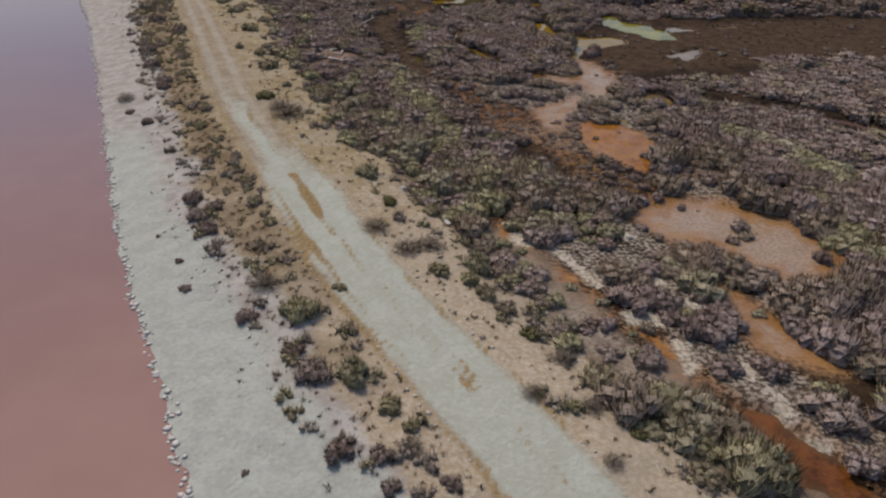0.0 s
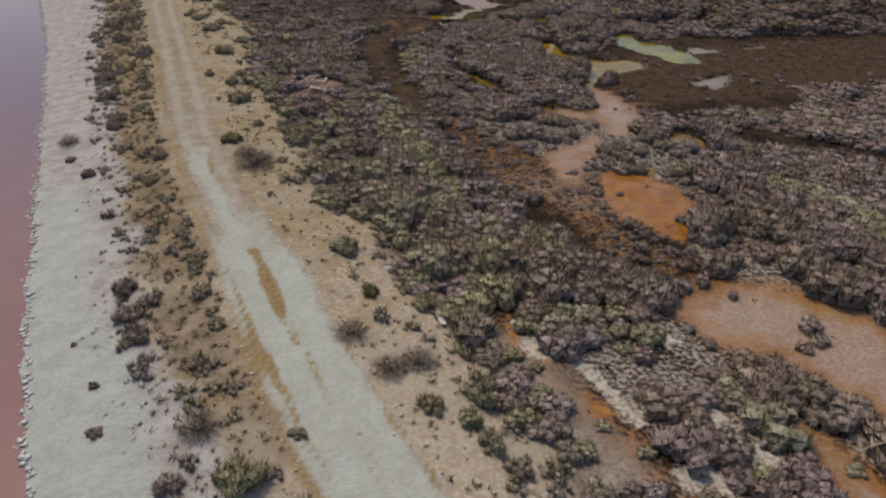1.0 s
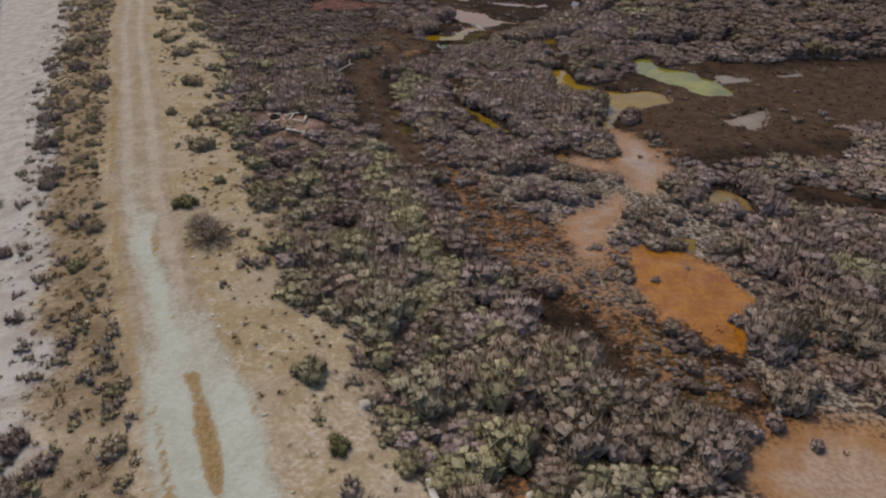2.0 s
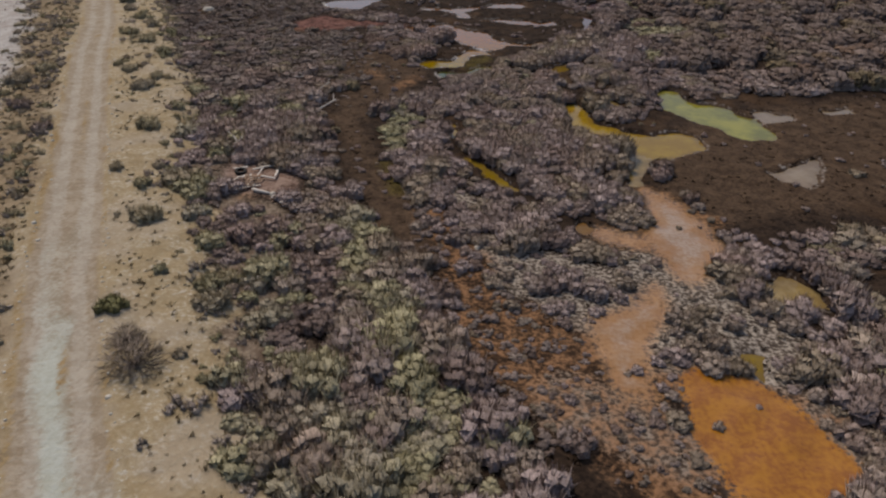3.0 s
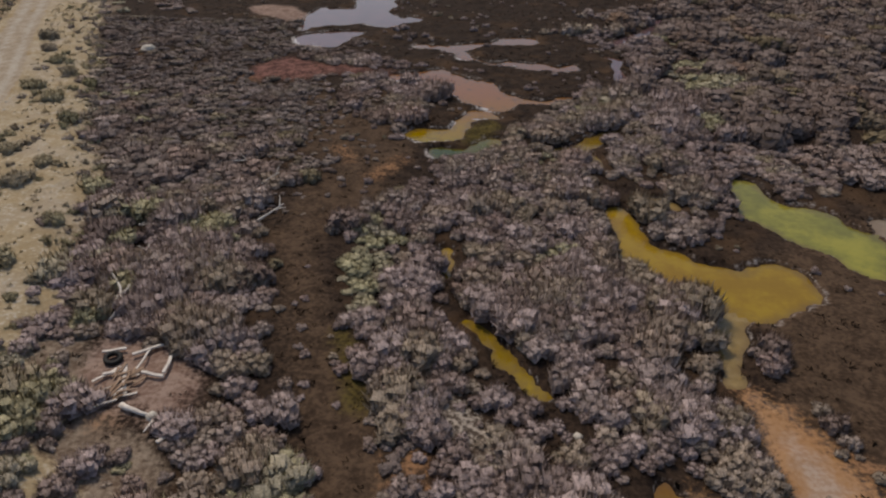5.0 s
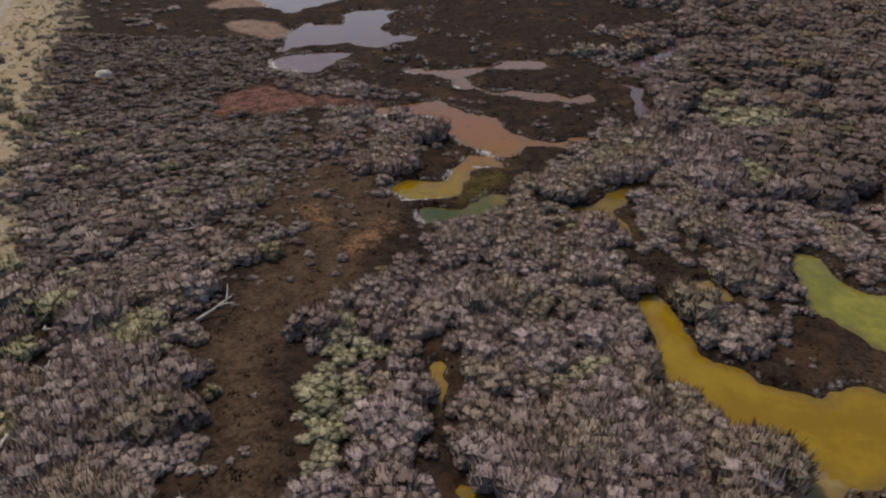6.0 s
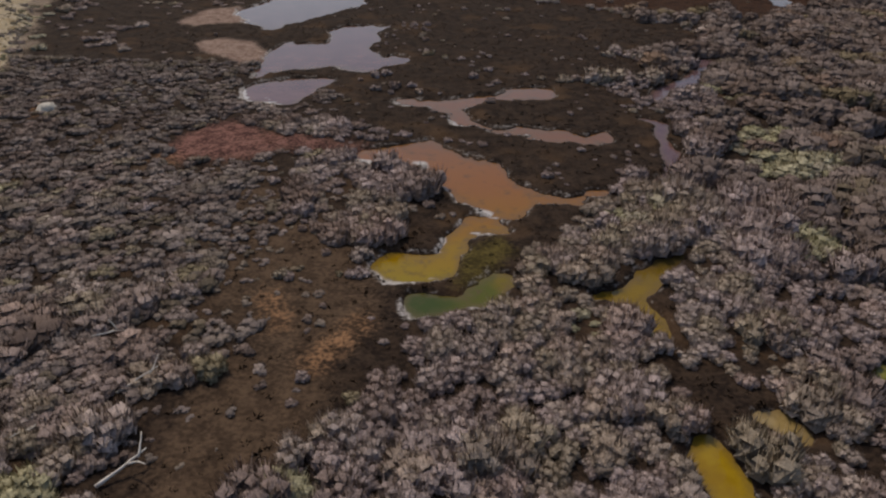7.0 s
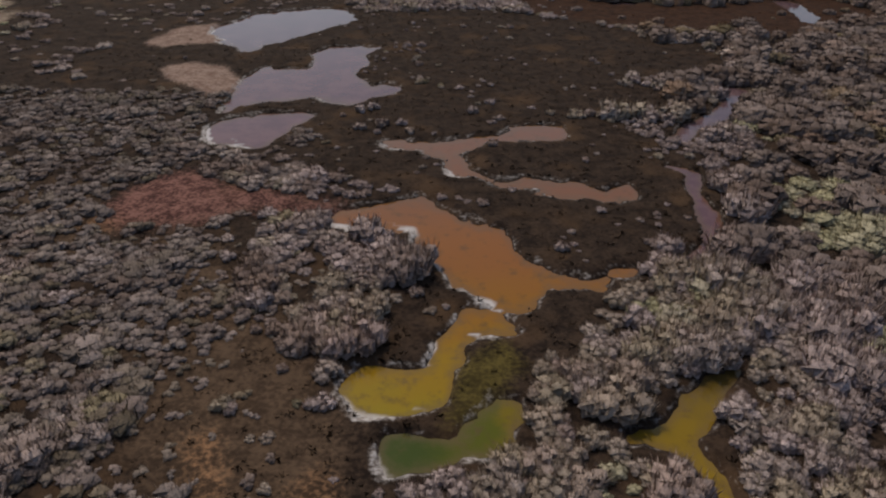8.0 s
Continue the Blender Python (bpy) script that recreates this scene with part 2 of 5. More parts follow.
PEAT_HEATH_LEAF = leafy("low_peat_heath_foliage", [(0.316, 0.243, 0.212), (0.437, 0.353, 0.317), (0.231, 0.170, 0.144), (0.401, 0.329, 0.298), (0.267, 0.212, 0.149)])
BROWN_LEAF = leafy("brown_samphire", [(0.100, 0.062, 0.042), (0.158, 0.105, 0.072), (0.073, 0.046, 0.030), (0.286, 0.210, 0.162), (0.122, 0.080, 0.034)])
GREEN_LEAF = leafy("green_saltbush_foliage", [(0.620, 0.556, 0.363), (0.667, 0.614, 0.386), (0.632, 0.550, 0.433), (0.632, 0.585, 0.351)])
OLIVE_LEAF = leafy("olive_shrub_foliage", [(0.526, 0.470, 0.302), (0.650, 0.560, 0.381), (0.560, 0.470, 0.370), (0.605, 0.549, 0.336), (0.493, 0.459, 0.314)])
FRESH_LEAF = leafy("fresh_green_foliage", [(0.325, 0.322, 0.145), (0.377, 0.361, 0.176), (0.338, 0.322, 0.176)])
DARK_LEAF = leafy("dark_brown_shrub_foliage", [(0.440, 0.346, 0.313), (0.550, 0.443, 0.405), (0.374, 0.286, 0.259), (0.517, 0.416, 0.373)])
LILAC_LEAF = leafy("dry_grey_twigs", [(0.6, 0.5, 0.44), (0.5, 0.42, 0.37), (0.68, 0.58, 0.51), (0.56, 0.49, 0.4)])
STRAW_LEAF = leafy("dry_grass_blades", [(0.72, 0.56, 0.33), (0.86, 0.71, 0.47), (0.64, 0.5, 0.31), (0.8, 0.68, 0.5)])
WOODY_LEAF = leafy("tall_woody_shrub_foliage", [(0.282, 0.216, 0.189), (0.360, 0.285, 0.253), (0.235, 0.170, 0.141), (0.332, 0.258, 0.226), (0.340, 0.226, 0.167), (0.294, 0.235, 0.144), (0.322, 0.250, 0.220)])
STEM = simple("shrub_stems", (0.09, 0.065, 0.05), (0.17, 0.13, 0.1), 20)
BLEACHED = simple("bleached_timber", (0.55, 0.49, 0.43), (0.74, 0.69, 0.62), 4)
BROWN_WOOD = simple("weathered_brown_timber", (0.24, 0.155, 0.10), (0.38, 0.27, 0.19), 4)
RUBBER = simple("old_rubber", (0.012, 0.012, 0.012), (0.03, 0.028, 0.026), 9, 0.7)
WHITE = simple("white_painted_board", (0.528, 0.512, 0.480), (0.640, 0.624, 0.600), 5, 0.6)
CRUST = simple("salt_crust", (0.528, 0.496, 0.480), (0.656, 0.640, 0.616), 5, 0.7)
STONE = simple("pale_limestone", (0.400, 0.360, 0.304), (0.576, 0.544, 0.480), 6)


# ---- the lie of the land ----
def lattice(x, y, seed):
    """Smooth value noise from 0 to 1."""
    xi, yi = np.floor(x).astype(np.int64), np.floor(y).astype(np.int64)
    u, v = x - xi, y - yi
    u, v = u * u * (3 - 2 * u), v * v * (3 - 2 * v)

    def hashed(i, j):
        h = (i * 374761393 + j * 668265263 + seed * 974634541) & 0xFFFFFFFF
        h = ((h ^ (h >> 13)) * 1274126177) & 0xFFFFFFFF
        return ((h ^ (h >> 16)) & 0xFFFF) / 65535.0

    return (hashed(xi, yi) * (1 - u) + hashed(xi + 1, yi) * u) * (1 - v) + (hashed(xi, yi + 1) * (1 - u) + hashed(xi + 1, yi + 1) * u) * v


def fbm(x, y, size, seed=0, octaves=3):
    """Layered noise about 0, roughly from -1 to 1, with features of that size in metres."""
    total, weight = 0.0, 1.0
    for k in range(octaves):
        total = total + weight * (lattice(x / size + 17.3 * k, y / size - 9.1 * k, seed + k) * 2 - 1)
        size, weight = size * 0.5, weight * 0.5
    return total


def ease(v, lo, hi):
    t = np.clip((v - lo) / (hi - lo), 0, 1)
    return t * t * (3 - 2 * t)


def line(pairs):
    ys, xs = [p[0] for p in pairs], [p[1] for p in pairs]
    return lambda y: np.interp(y, ys, xs)


# x of each long edge as y runs inland along the shore
shore = line([(-3000, 1500), (0, 0), (10, -5.2), (15.3, -8.0), (19.4, -10.0), (25, -13.2), (30.2, -16.0), (35.8, -18.8), (44.1, -22.7), (57.5, -29.0), (65, -32.6), (70, -35.0), (77.5, -38.5), (89.7, -45.0), (106.7, -54.0), (200, -105), (3000, -1600)])
road = line([(-3000, 1500), (0, 13), (10, 7.0), (15, 3.9), (19.5, 1.3), (22.8, -0.8), (27, -3.4), (32, -6.0), (38, -8.8), (42, -11.0), (47.3, -13.6), (54.4, -16.9), (64.3, -20.8), (79, -26.8), (94, -33.0), (104, -36.4), (118, -42.4), (132, -47.8), (200, -76), (3000, -1250)])
bank = line([(-3000, 1506), (0, 19), (10, 13), (15.5, 9.9), (20.2, 6.8), (23.6, 5.2), (27, 3.9), (31.6, 1.4), (36, -0.7), (40.4, -2.3), (44.6, -5.3), (48.5, -7.1), (54.9, -9.0), (62, -11.6), (66, -14.2), (70, -16.4), (75, -16.8), (81, -18.5), (88, -21.2), (96.5, -25.3), (107.5, -29.7), (120, -35.4), (130, -38.7), (147, -46), (200, -68), (3000, -1240)])
strand = line([(-3000, 1495), (0, 7), (10, 2), (16.2, -2.4), (18.2, -4.1), (19.9, -5.2), (23.3, -6.6), (26.6, -9.0), (30.6, -11.2), (37, -14.9), (44.8, -18.0), (54.2, -22.9), (69.6, -29.9), (91.1, -38.6), (120, -52), (200, -90), (3000, -1500)])

# Each pool: colour, how much longer it lies along y, and the course of its water as (x, y, half width).
POOLS = {
    "yellow_pool": ("sunset", 1.6, [(-1.8, 93.7, 0.15), (-1.2, 93.6, 0.92), (0.0, 93.4, 0.92), (1.4, 94.0, 0.72), (2.0, 95.8, 0.61)]),
    "amber_pool": ("sunset", 1.6, [(1.9, 95.9, 0.5), (2.4, 97.4, 0.6), (3.0, 98.0, 0.75), (4.4, 98.1, 0.4)]),
    "green_pool": ("pond", 1.6, [(0.3, 90.2, 0.61), (1.2, 90.6, 0.59), (2.3, 90.7, 0.43), (3.6, 91.8, 0.82), (4.0, 92.3, 0.64)]),
    "orange_pool": ("sunset", 2.0, [(-3.8, 107.4, 0.6), (-1.8, 107.9, 0.88), (0.5, 107.8, 1.15), (1.8, 105.6, 1.38), (3.4, 103.8, 1.8), (4.3, 102.2, 1.63), (5.2, 101.4, 1.14), (6.4, 102.0, 0.51), (7.4, 101.7, 0.25), (9.0, 101.7, 0.23), (11.1, 102.4, 0.25)]),
    "crescent_pool": ("sunset", 2.2, [(-2.5, 118.7, 0.17), (0.0, 118.2, 0.39), (1.9, 117.4, 0.82), (4.5, 119.7, 0.42), (7.0, 120.8, 0.62), (9.6, 121.0, 0.64)]),
    "crescent_creek": ("sunset", 2.2, [(2.2, 115.3, 0.61), (3.0, 113.8, 0.31), (4.6, 112.5, 0.25), (6.2, 112.4, 0.32), (7.8, 111.6, 0.46), (9.6, 111.8, 0.68), (11.0, 111.1, 0.39), (12.8, 111.5, 0.54)]),
    "creek": ("rose", 1.0, [(16.2, 115.3, 0.3), (17.0, 114.3, 0.48), (16.6, 111.8, 0.5), (16.5, 109.4, 0.56), (16.4, 107.6, 0.58), (15.6, 105.6, 0.5), (13.8, 103.7, 0.36)]),
    "blue_pool": ("slate", 1.3, [(18.0, 120.2, 0.5), (19.6, 122.8, 0.7), (21.8, 124.6, 0.85), (24.9, 128.6, 1.25), (26.0, 131.6, 1.2)]),
    "rose_pool": ("rose", 2.5, [(-14.1, 120.2, 0.97), (-12.8, 120.5, 1.28), (-11.2, 120.6, 1.5), (-9.6, 122.8, 0.63), (-8.2, 123.8, 0.37)]),
    "violet_pool": ("rose", 3.0, [(-14.9, 125.6, 0.6), (-14.2, 131.0, 1.7), (-12.0, 130.4, 1.6), (-9.6, 134.8, 2.7), (-7.9, 134.6, 2.6)]),
    "violet_inlet": ("rose", 3.0, [(-9.0, 140.9, 1.06), (-6.7, 141.8, 0.62), (-5.4, 143.2, 0.29)]),
    "violet_spit": ("rose", 3.0, [(-6.8, 130.0, 1.2), (-4.8, 129.4, 0.82), (-2.5, 130.6, 0.37)]),
    "far_pool": ("slate", 3.4, [(-22.4, 150.0, 0.9), (-20.0, 150.8, 2.2), (-17.7, 150.6, 2.7), (-14.4, 154.2, 2.2), (-11.4, 156.8, 1.37), (-9.0, 155.8, 0.37)]),
    "forked_pool": ("honey", 1.6, [(8.4, 91.5, 0.25), (9.3, 91.7, 0.5), (10.1, 91.8, 0.8), (11.6, 93.6, 0.58), (13.0, 95.2, 0.35)]),
    "forked_pool_arm": ("honey", 1.5, [(10.2, 91.4, 0.5), (10.5, 90.0, 0.5), (10.6, 88.6, 0.42)]),
    "ochre_pool": ("ochre", 1.6, [(10.6, 81.5, 0.75), (10.6, 80.0, 0.85), (10.9, 77.4, 1.13), (12.0, 75.8, 1.29), (13.4, 74.6, 1.4), (15.0, 73.8, 1.3), (16.5, 74.4, 1.2), (17.5, 75.0, 1.2)]),
    "ochre_outlet": ("clay", 1.0, [(13.8, 72.2, 0.66), (13.0, 70.4, 0.75), (12.5, 68.8, 0.45), (12.2, 67.6, 0.35)]),
    "lime_pool": ("lime", 1.7, [(19.2, 85.0, 1.1), (19.4, 82.5, 1.5), (20.4, 80.9, 1.65), (21.6, 80.0, 1.95), (22.6, 78.4, 1.8), (23.4, 77.2, 1.2)]),
    "lime_outlet": ("salmon", 2.0, [(25.2, 80.4, 0.67), (27.4, 80.6, 0.31)]),
    "puddle": ("salmon", 2.0, [(30.4, 81.9, 0.24), (32.8, 82.4, 0.32)]),
    "bird_shaped_pool": ("salmon", 2.0, [(21.2, 69.9, 0.2), (22.2, 69.4, 0.5), (22.9, 69.2, 0.75), (24.2, 70.4, 0.5), (25.6, 71.8, 0.18)]),
    "yellow_sliver": ("yellow", 1.0, [(1.9, 71.6, 0.25), (2.6, 69.9, 0.43), (3.4, 68.6, 0.46), (4.1, 67.8, 0.4), (4.8, 66.6, 0.32)]),
    "olive_puddle": ("ochre", 1.0, [(0.8, 77.8, 0.4), (0.8, 76.2, 0.4), (0.9, 75.0, 0.3)]),
    "amber_puddle": ("amber", 1.0, [(7.9, 62.2, 0.32), (8.3, 61.4, 0.43)]),
    "amber_drip": ("yellow", 1.0, [(13.5, 50.6, 0.34), (13.4, 49.3, 0.27)]),
    "ochre_puddle": ("clay", 1.5, [(16.2, 55.5, 0.7), (17.4, 55.6, 0.85), (18.2, 54.5, 0.22)]),
    "hidden_puddle": ("clay", 1.5, [(12.8, 83.9, 0.3), (13.8, 83.6, 0.55)]),
    "side_creek": ("slate", 1.4, [(23.0, 55.0, 0.3), (25.0, 54.8, 0.45), (27.3, 54.0, 0.4), (30.3, 51.0, 0.45), (31.4, 49.2, 0.5), (33.0, 46.5, 0.4)]),
    "rusty_ditch": ("rusty", 1.0, [(10.4, 20.2, 0.3), (12.0, 18.8, 0.7), (12.4, 17.5, 0.9), (13.2, 16.2, 0.8), (14.6, 14.0, 0.9)]),
    # Small pools added where sky glints lie on a dark brown pond.
    "glint_pool": ("slate", 2.0, [(44.4, 160.0, 0.9), (45.6, 164.0, 1.4), (46.0, 170.0, 1.5)]),
    "glint_puddle": ("slate", 2.0, [(16.6, 164.0, 0.25), (18.0, 164.4, 0.35)]),
    "glint_strip": ("slate", 2.0, [(22.4, 168.0, 0.3), (25.0, 168.4, 0.45)]),
}
# Bare mud by look, in the same terms.
MUDS = {
    "red": (1.3, [[(10.6, 48.2, 1.0), (11.8, 46.4, 2.2), (12.2, 45.0, 2.4), (12.3, 42.4, 0.9)], [(3.2, 34.2, 0.05), (3.3, 32.6, 0.15)], [(5.6, 29.2, 0.1), (6.2, 28.2, 0.35)], [(8.9, 23.6, 0.2), (9.2, 22.5, 0.25)], [(11.4, 19.2, 0.1), (12.0, 18.0, 0.3)]]),
    "salmon": (1.6, [[(10.4, 34.8, 0.45), (12.2, 34.2, 1.47), (14.4, 34.2, 2.1), (16.2, 32.7, 2.4), (17.6, 31.6, 2.5), (18.0, 29.8, 1.5)],
                     [(13.0, 27.6, 0.4), (13.6, 25.9, 0.9), (13.8, 24.2, 1.2), (14.9, 23.0, 0.85), (15.8, 22.2, 0.41)],
                     [(12.6, 65.9, 0.4), (13.2, 63.4, 1.25), (13.1, 60.8, 1.9), (13.0, 59.1, 1.5), (12.6, 57.6, 1.0)], [(9.0, 61.0, 0.4), (11.2, 60.0, 0.5)],
                     [(10.6, 55.4, 0.3), (9.6, 54.0, 0.75), (8.2, 52.0, 1.3), (8.0, 49.6, 0.9)]]),
    "pink": (2.0, [[(-16.1, 108.0, 0.6), (-15.0, 108.8, 1.6), (-13.6, 109.4, 1.7), (-11.5, 108.6, 1.18), (-9.4, 109.2, 0.68), (-7.1, 108.8, 0.4), (-4.0, 107.9, 0.22)]]),
    "rust": (1.2, [[(0.0, 63.0, 0.9), (0.4, 61.6, 1.2), (1.6, 58.0, 1.2), (1.8, 54.4, 1.3), (2.8, 52.0, 1.9), (5.2, 49.7, 2.5), (8.6, 44.0, 1.6), (9.6, 40.6, 1.4), (11.0, 37.2, 1.6)],
                   [(3.1, 34.6, 0.35), (3.3, 32.6, 0.4), (5.2, 29.7, 0.45), (6.2, 28.2, 0.8), (7.4, 25.5, 0.55), (9.0, 23.7, 0.7), (9.3, 22.0, 0.6), (10.4, 20.2, 0.7), (12.2, 17.5, 1.4), (14.4, 14.2, 1.5)],
                   [(4.0, 53.4, 0.8), (6.2, 50.2, 1.7), (7.6, 47.6, 1.2)], [(9.6, 49.0, 0.8), (15.4, 47.2, 0.7), (15.8, 41.4, 0.9)], [(-3.8, 86.4, 0.6), (-2.2, 88.8, 0.5)], [(-5.6, 88.4, 0.3), (-6.4, 90.4, 0.4)], [(-18.4, 107.0, 0.8), (-16.0, 106.0, 0.9)], [(12.4, 66.6, 0.5), (15.2, 62.8, 0.7)],
                   [(-29.6, 116.6, 0.5), (-28.6, 113.0, 0.5)], [(-12.4, 65.8, 0.4), (-11.4, 65.0, 0.5)]]),
    "brown": (1.3, [[(-2.4, 90.4, 1.2), (-4.5, 89.5, 2.6), (-6.2, 93.5, 3.4), (-9.0, 98.2, 2.6), (-11.6, 103.0, 1.8)], [(-5.6, 83.8, 2.6), (-7.2, 78.0, 1.1), (-4.8, 70.0, 0.9), (-2.4, 63.4, 1.4), (-0.2, 59.0, 1.5)], [(15.6, 65.4, 2.4), (20.0, 71.0, 5.6), (27.0, 74.0, 6.5), (40.0, 76.0, 7.5), (60.0, 78.0, 8.0)], [(-17.0, 104.0, 1.5), (-20.0, 109.0, 2.0)]]),
    "blush": (1.5, [[(-12.6, 68.4, 0.9), (-11.0, 67.4, 1.5), (-9.6, 66.6, 1.0), (-9.4, 65.6, 0.7)], [(-26.2, 144.1, 1.7), (-24.6, 147.0, 2.7), (-21.6, 147.6, 2.7)], [(-21.4, 134.2, 1.7), (-18.9, 132.6, 1.9), (-16.7, 129.9, 1.7)]]),
    "moss": (1.5, [[(2.4, 92.6, 0.4), (3.2, 94.2, 0.9), (4.2, 95.6, 0.6)], [(-3.4, 70.0, 0.4), (-2.4, 66.6, 0.5)], [(9.2, 41.6, 0.8), (10.8, 38.6, 0.6)]]),
    # Matte ground in place of that pond, its dark reflection put into the colour.
    "peat": (1.6, [[(14, 166, 4), (24, 160, 4.6), (36, 160, 5.0), (50, 166, 5.0)]]),
    "crust": (1.2, [[(3.4, 59.2, 1.2), (5.4, 56.8, 2.0), (7.6, 54.6, 2.3), (10.0, 51.6, 2.0), (13.6, 51.4, 2.2)], [(10.0, 57.6, 1.4), (13.0, 54.8, 1.6)], [(5.4, 47.8, 1.5), (8.6, 45.8, 1.4)], [(15.0, 47.6, 1.2), (16.2, 43.0, 1.4)],
                    [(13.6, 40.0, 1.0), (16.0, 39.2, 1.8), (18.6, 36.4, 1.4)], [(6.2, 32.4, 1.0), (8.4, 29.8, 1.6), (10.6, 26.4, 1.6), (11.8, 21.6, 1.3), (14.6, 18.4, 1.3)], [(9.4, 33.6, 0.6), (10.8, 31.4, 0.7)], [(15.6, 27.0, 1.2), (18.0, 24.4, 1.3)], [(0.8, 66.0, 0.7), (2.4, 63.4, 0.8)], [(-18.0, 60.0, 0.05)]]),
    "pale": (1.2, [[(3.6, 35.9, 0.25), (3.9, 34.2, 0.25)], [(4.2, 32.2, 0.75)], [(5.9, 30.9, 0.3), (6.8, 29.2, 0.35), (7.4, 27.9, 0.3)], [(8.3, 25.2, 0.5), (9.2, 25.0, 0.45)], [(10.2, 28.2, 0.45)], [(11.0, 26.6, 0.35), (11.4, 25.6, 0.4)],
                   [(12.7, 20.2, 0.3), (12.8, 19.2, 0.35)], [(13.3, 17.9, 0.3)], [(12.2, 21.6, 0.45)], [(9.6, 32.2, 0.35)], [(-18.9, 150.0, 0.1)], [(9.8, 23.2, 0.3), (10.0, 21.6, 0.3)], [(-28.0, 114.4, 0.6)]]),
}
# Flats with next to no bushes: low brown samphire or bare peat.
FLATS = [[(17.5, 67.5, 3.4), (20, 74, 7.4), (27, 77, 8.6), (40, 78, 9.5), (60, 80, 10)],
         [(-9, 127, 8), (0, 120, 9.5), (8, 117, 8.5), (11.6, 111, 5.4), (6.4, 104.5, 4.5), (3.0, 97, 3.6), (1.0, 91, 2.2)], [(-20, 112, 5), (-14, 105.6, 2.4)], [(-24, 138, 7), (-6, 145, 9), (10, 143, 10), (22, 142, 7)],
         [(-1.0, 91, 2.2), (-5.0, 88.4, 4.0), (-6.0, 92.5, 3.8), (-8.0, 97, 3.6), (-10.4, 100.6, 3.2), (-12.8, 104, 2.0)], [(-3.0, 87, 2.6), (-5.6, 83.8, 3.0), (-7.0, 81.2, 2.8), (-7.2, 78, 2.5), (-6.6, 75.6, 2.3), (-5.4, 72.0, 2.0), (-4.3, 68.4, 1.85), (-2.9, 64.8, 1.9), (-1.6, 61.6, 1.8)],
         [(-1.2, 61.0, 1.4), (0.4, 57.6, 1.4), (1.6, 54.4, 1.5), (3.6, 51, 2.5), (6.2, 46.6, 2.2), (9.4, 41, 1.7), (11.4, 38.4, 1.4)], [(0.9, 78.6, 0.65), (0.8, 75, 0.65), (1.3, 72.6, 0.8), (2.4, 69.9, 1.0), (3.8, 67.8, 1.0), (5.2, 66.1, 0.7)],
         [(22, 55.6, 1.7), (27, 54.6, 1.9), (31, 50.4, 1.9), (34, 46, 1.7)], [(4.8, 63.0, 0.5), (8.4, 61.4, 0.7), (10.4, 59.6, 0.6)], [(1.8, 36.4, 0.5), (3.2, 33, 0.6), (5.2, 29.6, 0.6), (7.4, 25.6, 0.6), (9.2, 22.6, 0.7), (12, 18, 1.4), (14.6, 14, 1.4)],
         [(14.2, 22.6, 0.8), (18, 20, 0.8)], [(11.4, 42, 1.2), (14.6, 39.6, 0.8)], [(10.4, 86.4, 0.6), (12.6, 84.0, 0.9)]]
FLATS += [[(-4, 137, 9), (8, 133, 9), (15, 130, 5)], [(-12, 152, 7), (6, 153, 9), (16, 150, 6)]]
FLATS += [[(16.4, 115.4, 1.3), (17.0, 112.0, 1.5), (16.2, 107.0, 1.4), (13.8, 103.6, 0.9)], [(18.4, 121.0, 1.3), (22.4, 125.0, 1.4), (25.4, 130.0, 1.6)]]
MOUNDS = [[(-10.2, 104.2, 0.8), (-7.6, 101.4, 1.2), (-5.4, 97.6, 1.2), (-3.4, 97.0, 0.9), (-2.0, 95.9, 0.3)], [(-6.4, 92.8, 0.3), (-5.2, 92.0, 0.3)]]
DARK_STRIP = [(-8.4, 60.0, 1.2), (-4.8, 51.5, 1.4), (-2.6, 46, 1.4), (-0.8, 39.6, 1.2)]
TRACE = [(-13.8, 72.4, 0.5), (-13.4, 70.6, 0.5)]
CLEARING = [(-12.6, 68.2, 0.9), (-11.2, 67.0, 1.5), (-10.4, 65.4, 1.3), (-10.0, 64.0, 0.7)]
FLATS += [CLEARING, [(14.2, 66.8, 1.2), (18.0, 64.2, 3.4), (25.0, 66.0, 4.6)], [(13.4, 71.2, 1.1), (12.7, 68.4, 1.1), (12.4, 66.4, 1.2)], [(4.0, 46.0, 1.2), (6.2, 42.6, 2.2), (8.0, 40.0, 1.6)]]
ISLES = [[(-13.6, 137.6, 0.5), (-11.6, 138.0, 0.9)], [(-5.6, 135.2, 0.8), (-4.0, 135.0, 0.9)], [(-16.0, 143.0, 0.5), (-9.0, 146.0, 0.8), (-5.0, 148.0, 0.9)], [(-12.6, 125.2, 0.35), (-9.0, 126.0, 0.6), (-6.0, 124.6, 0.7)]]
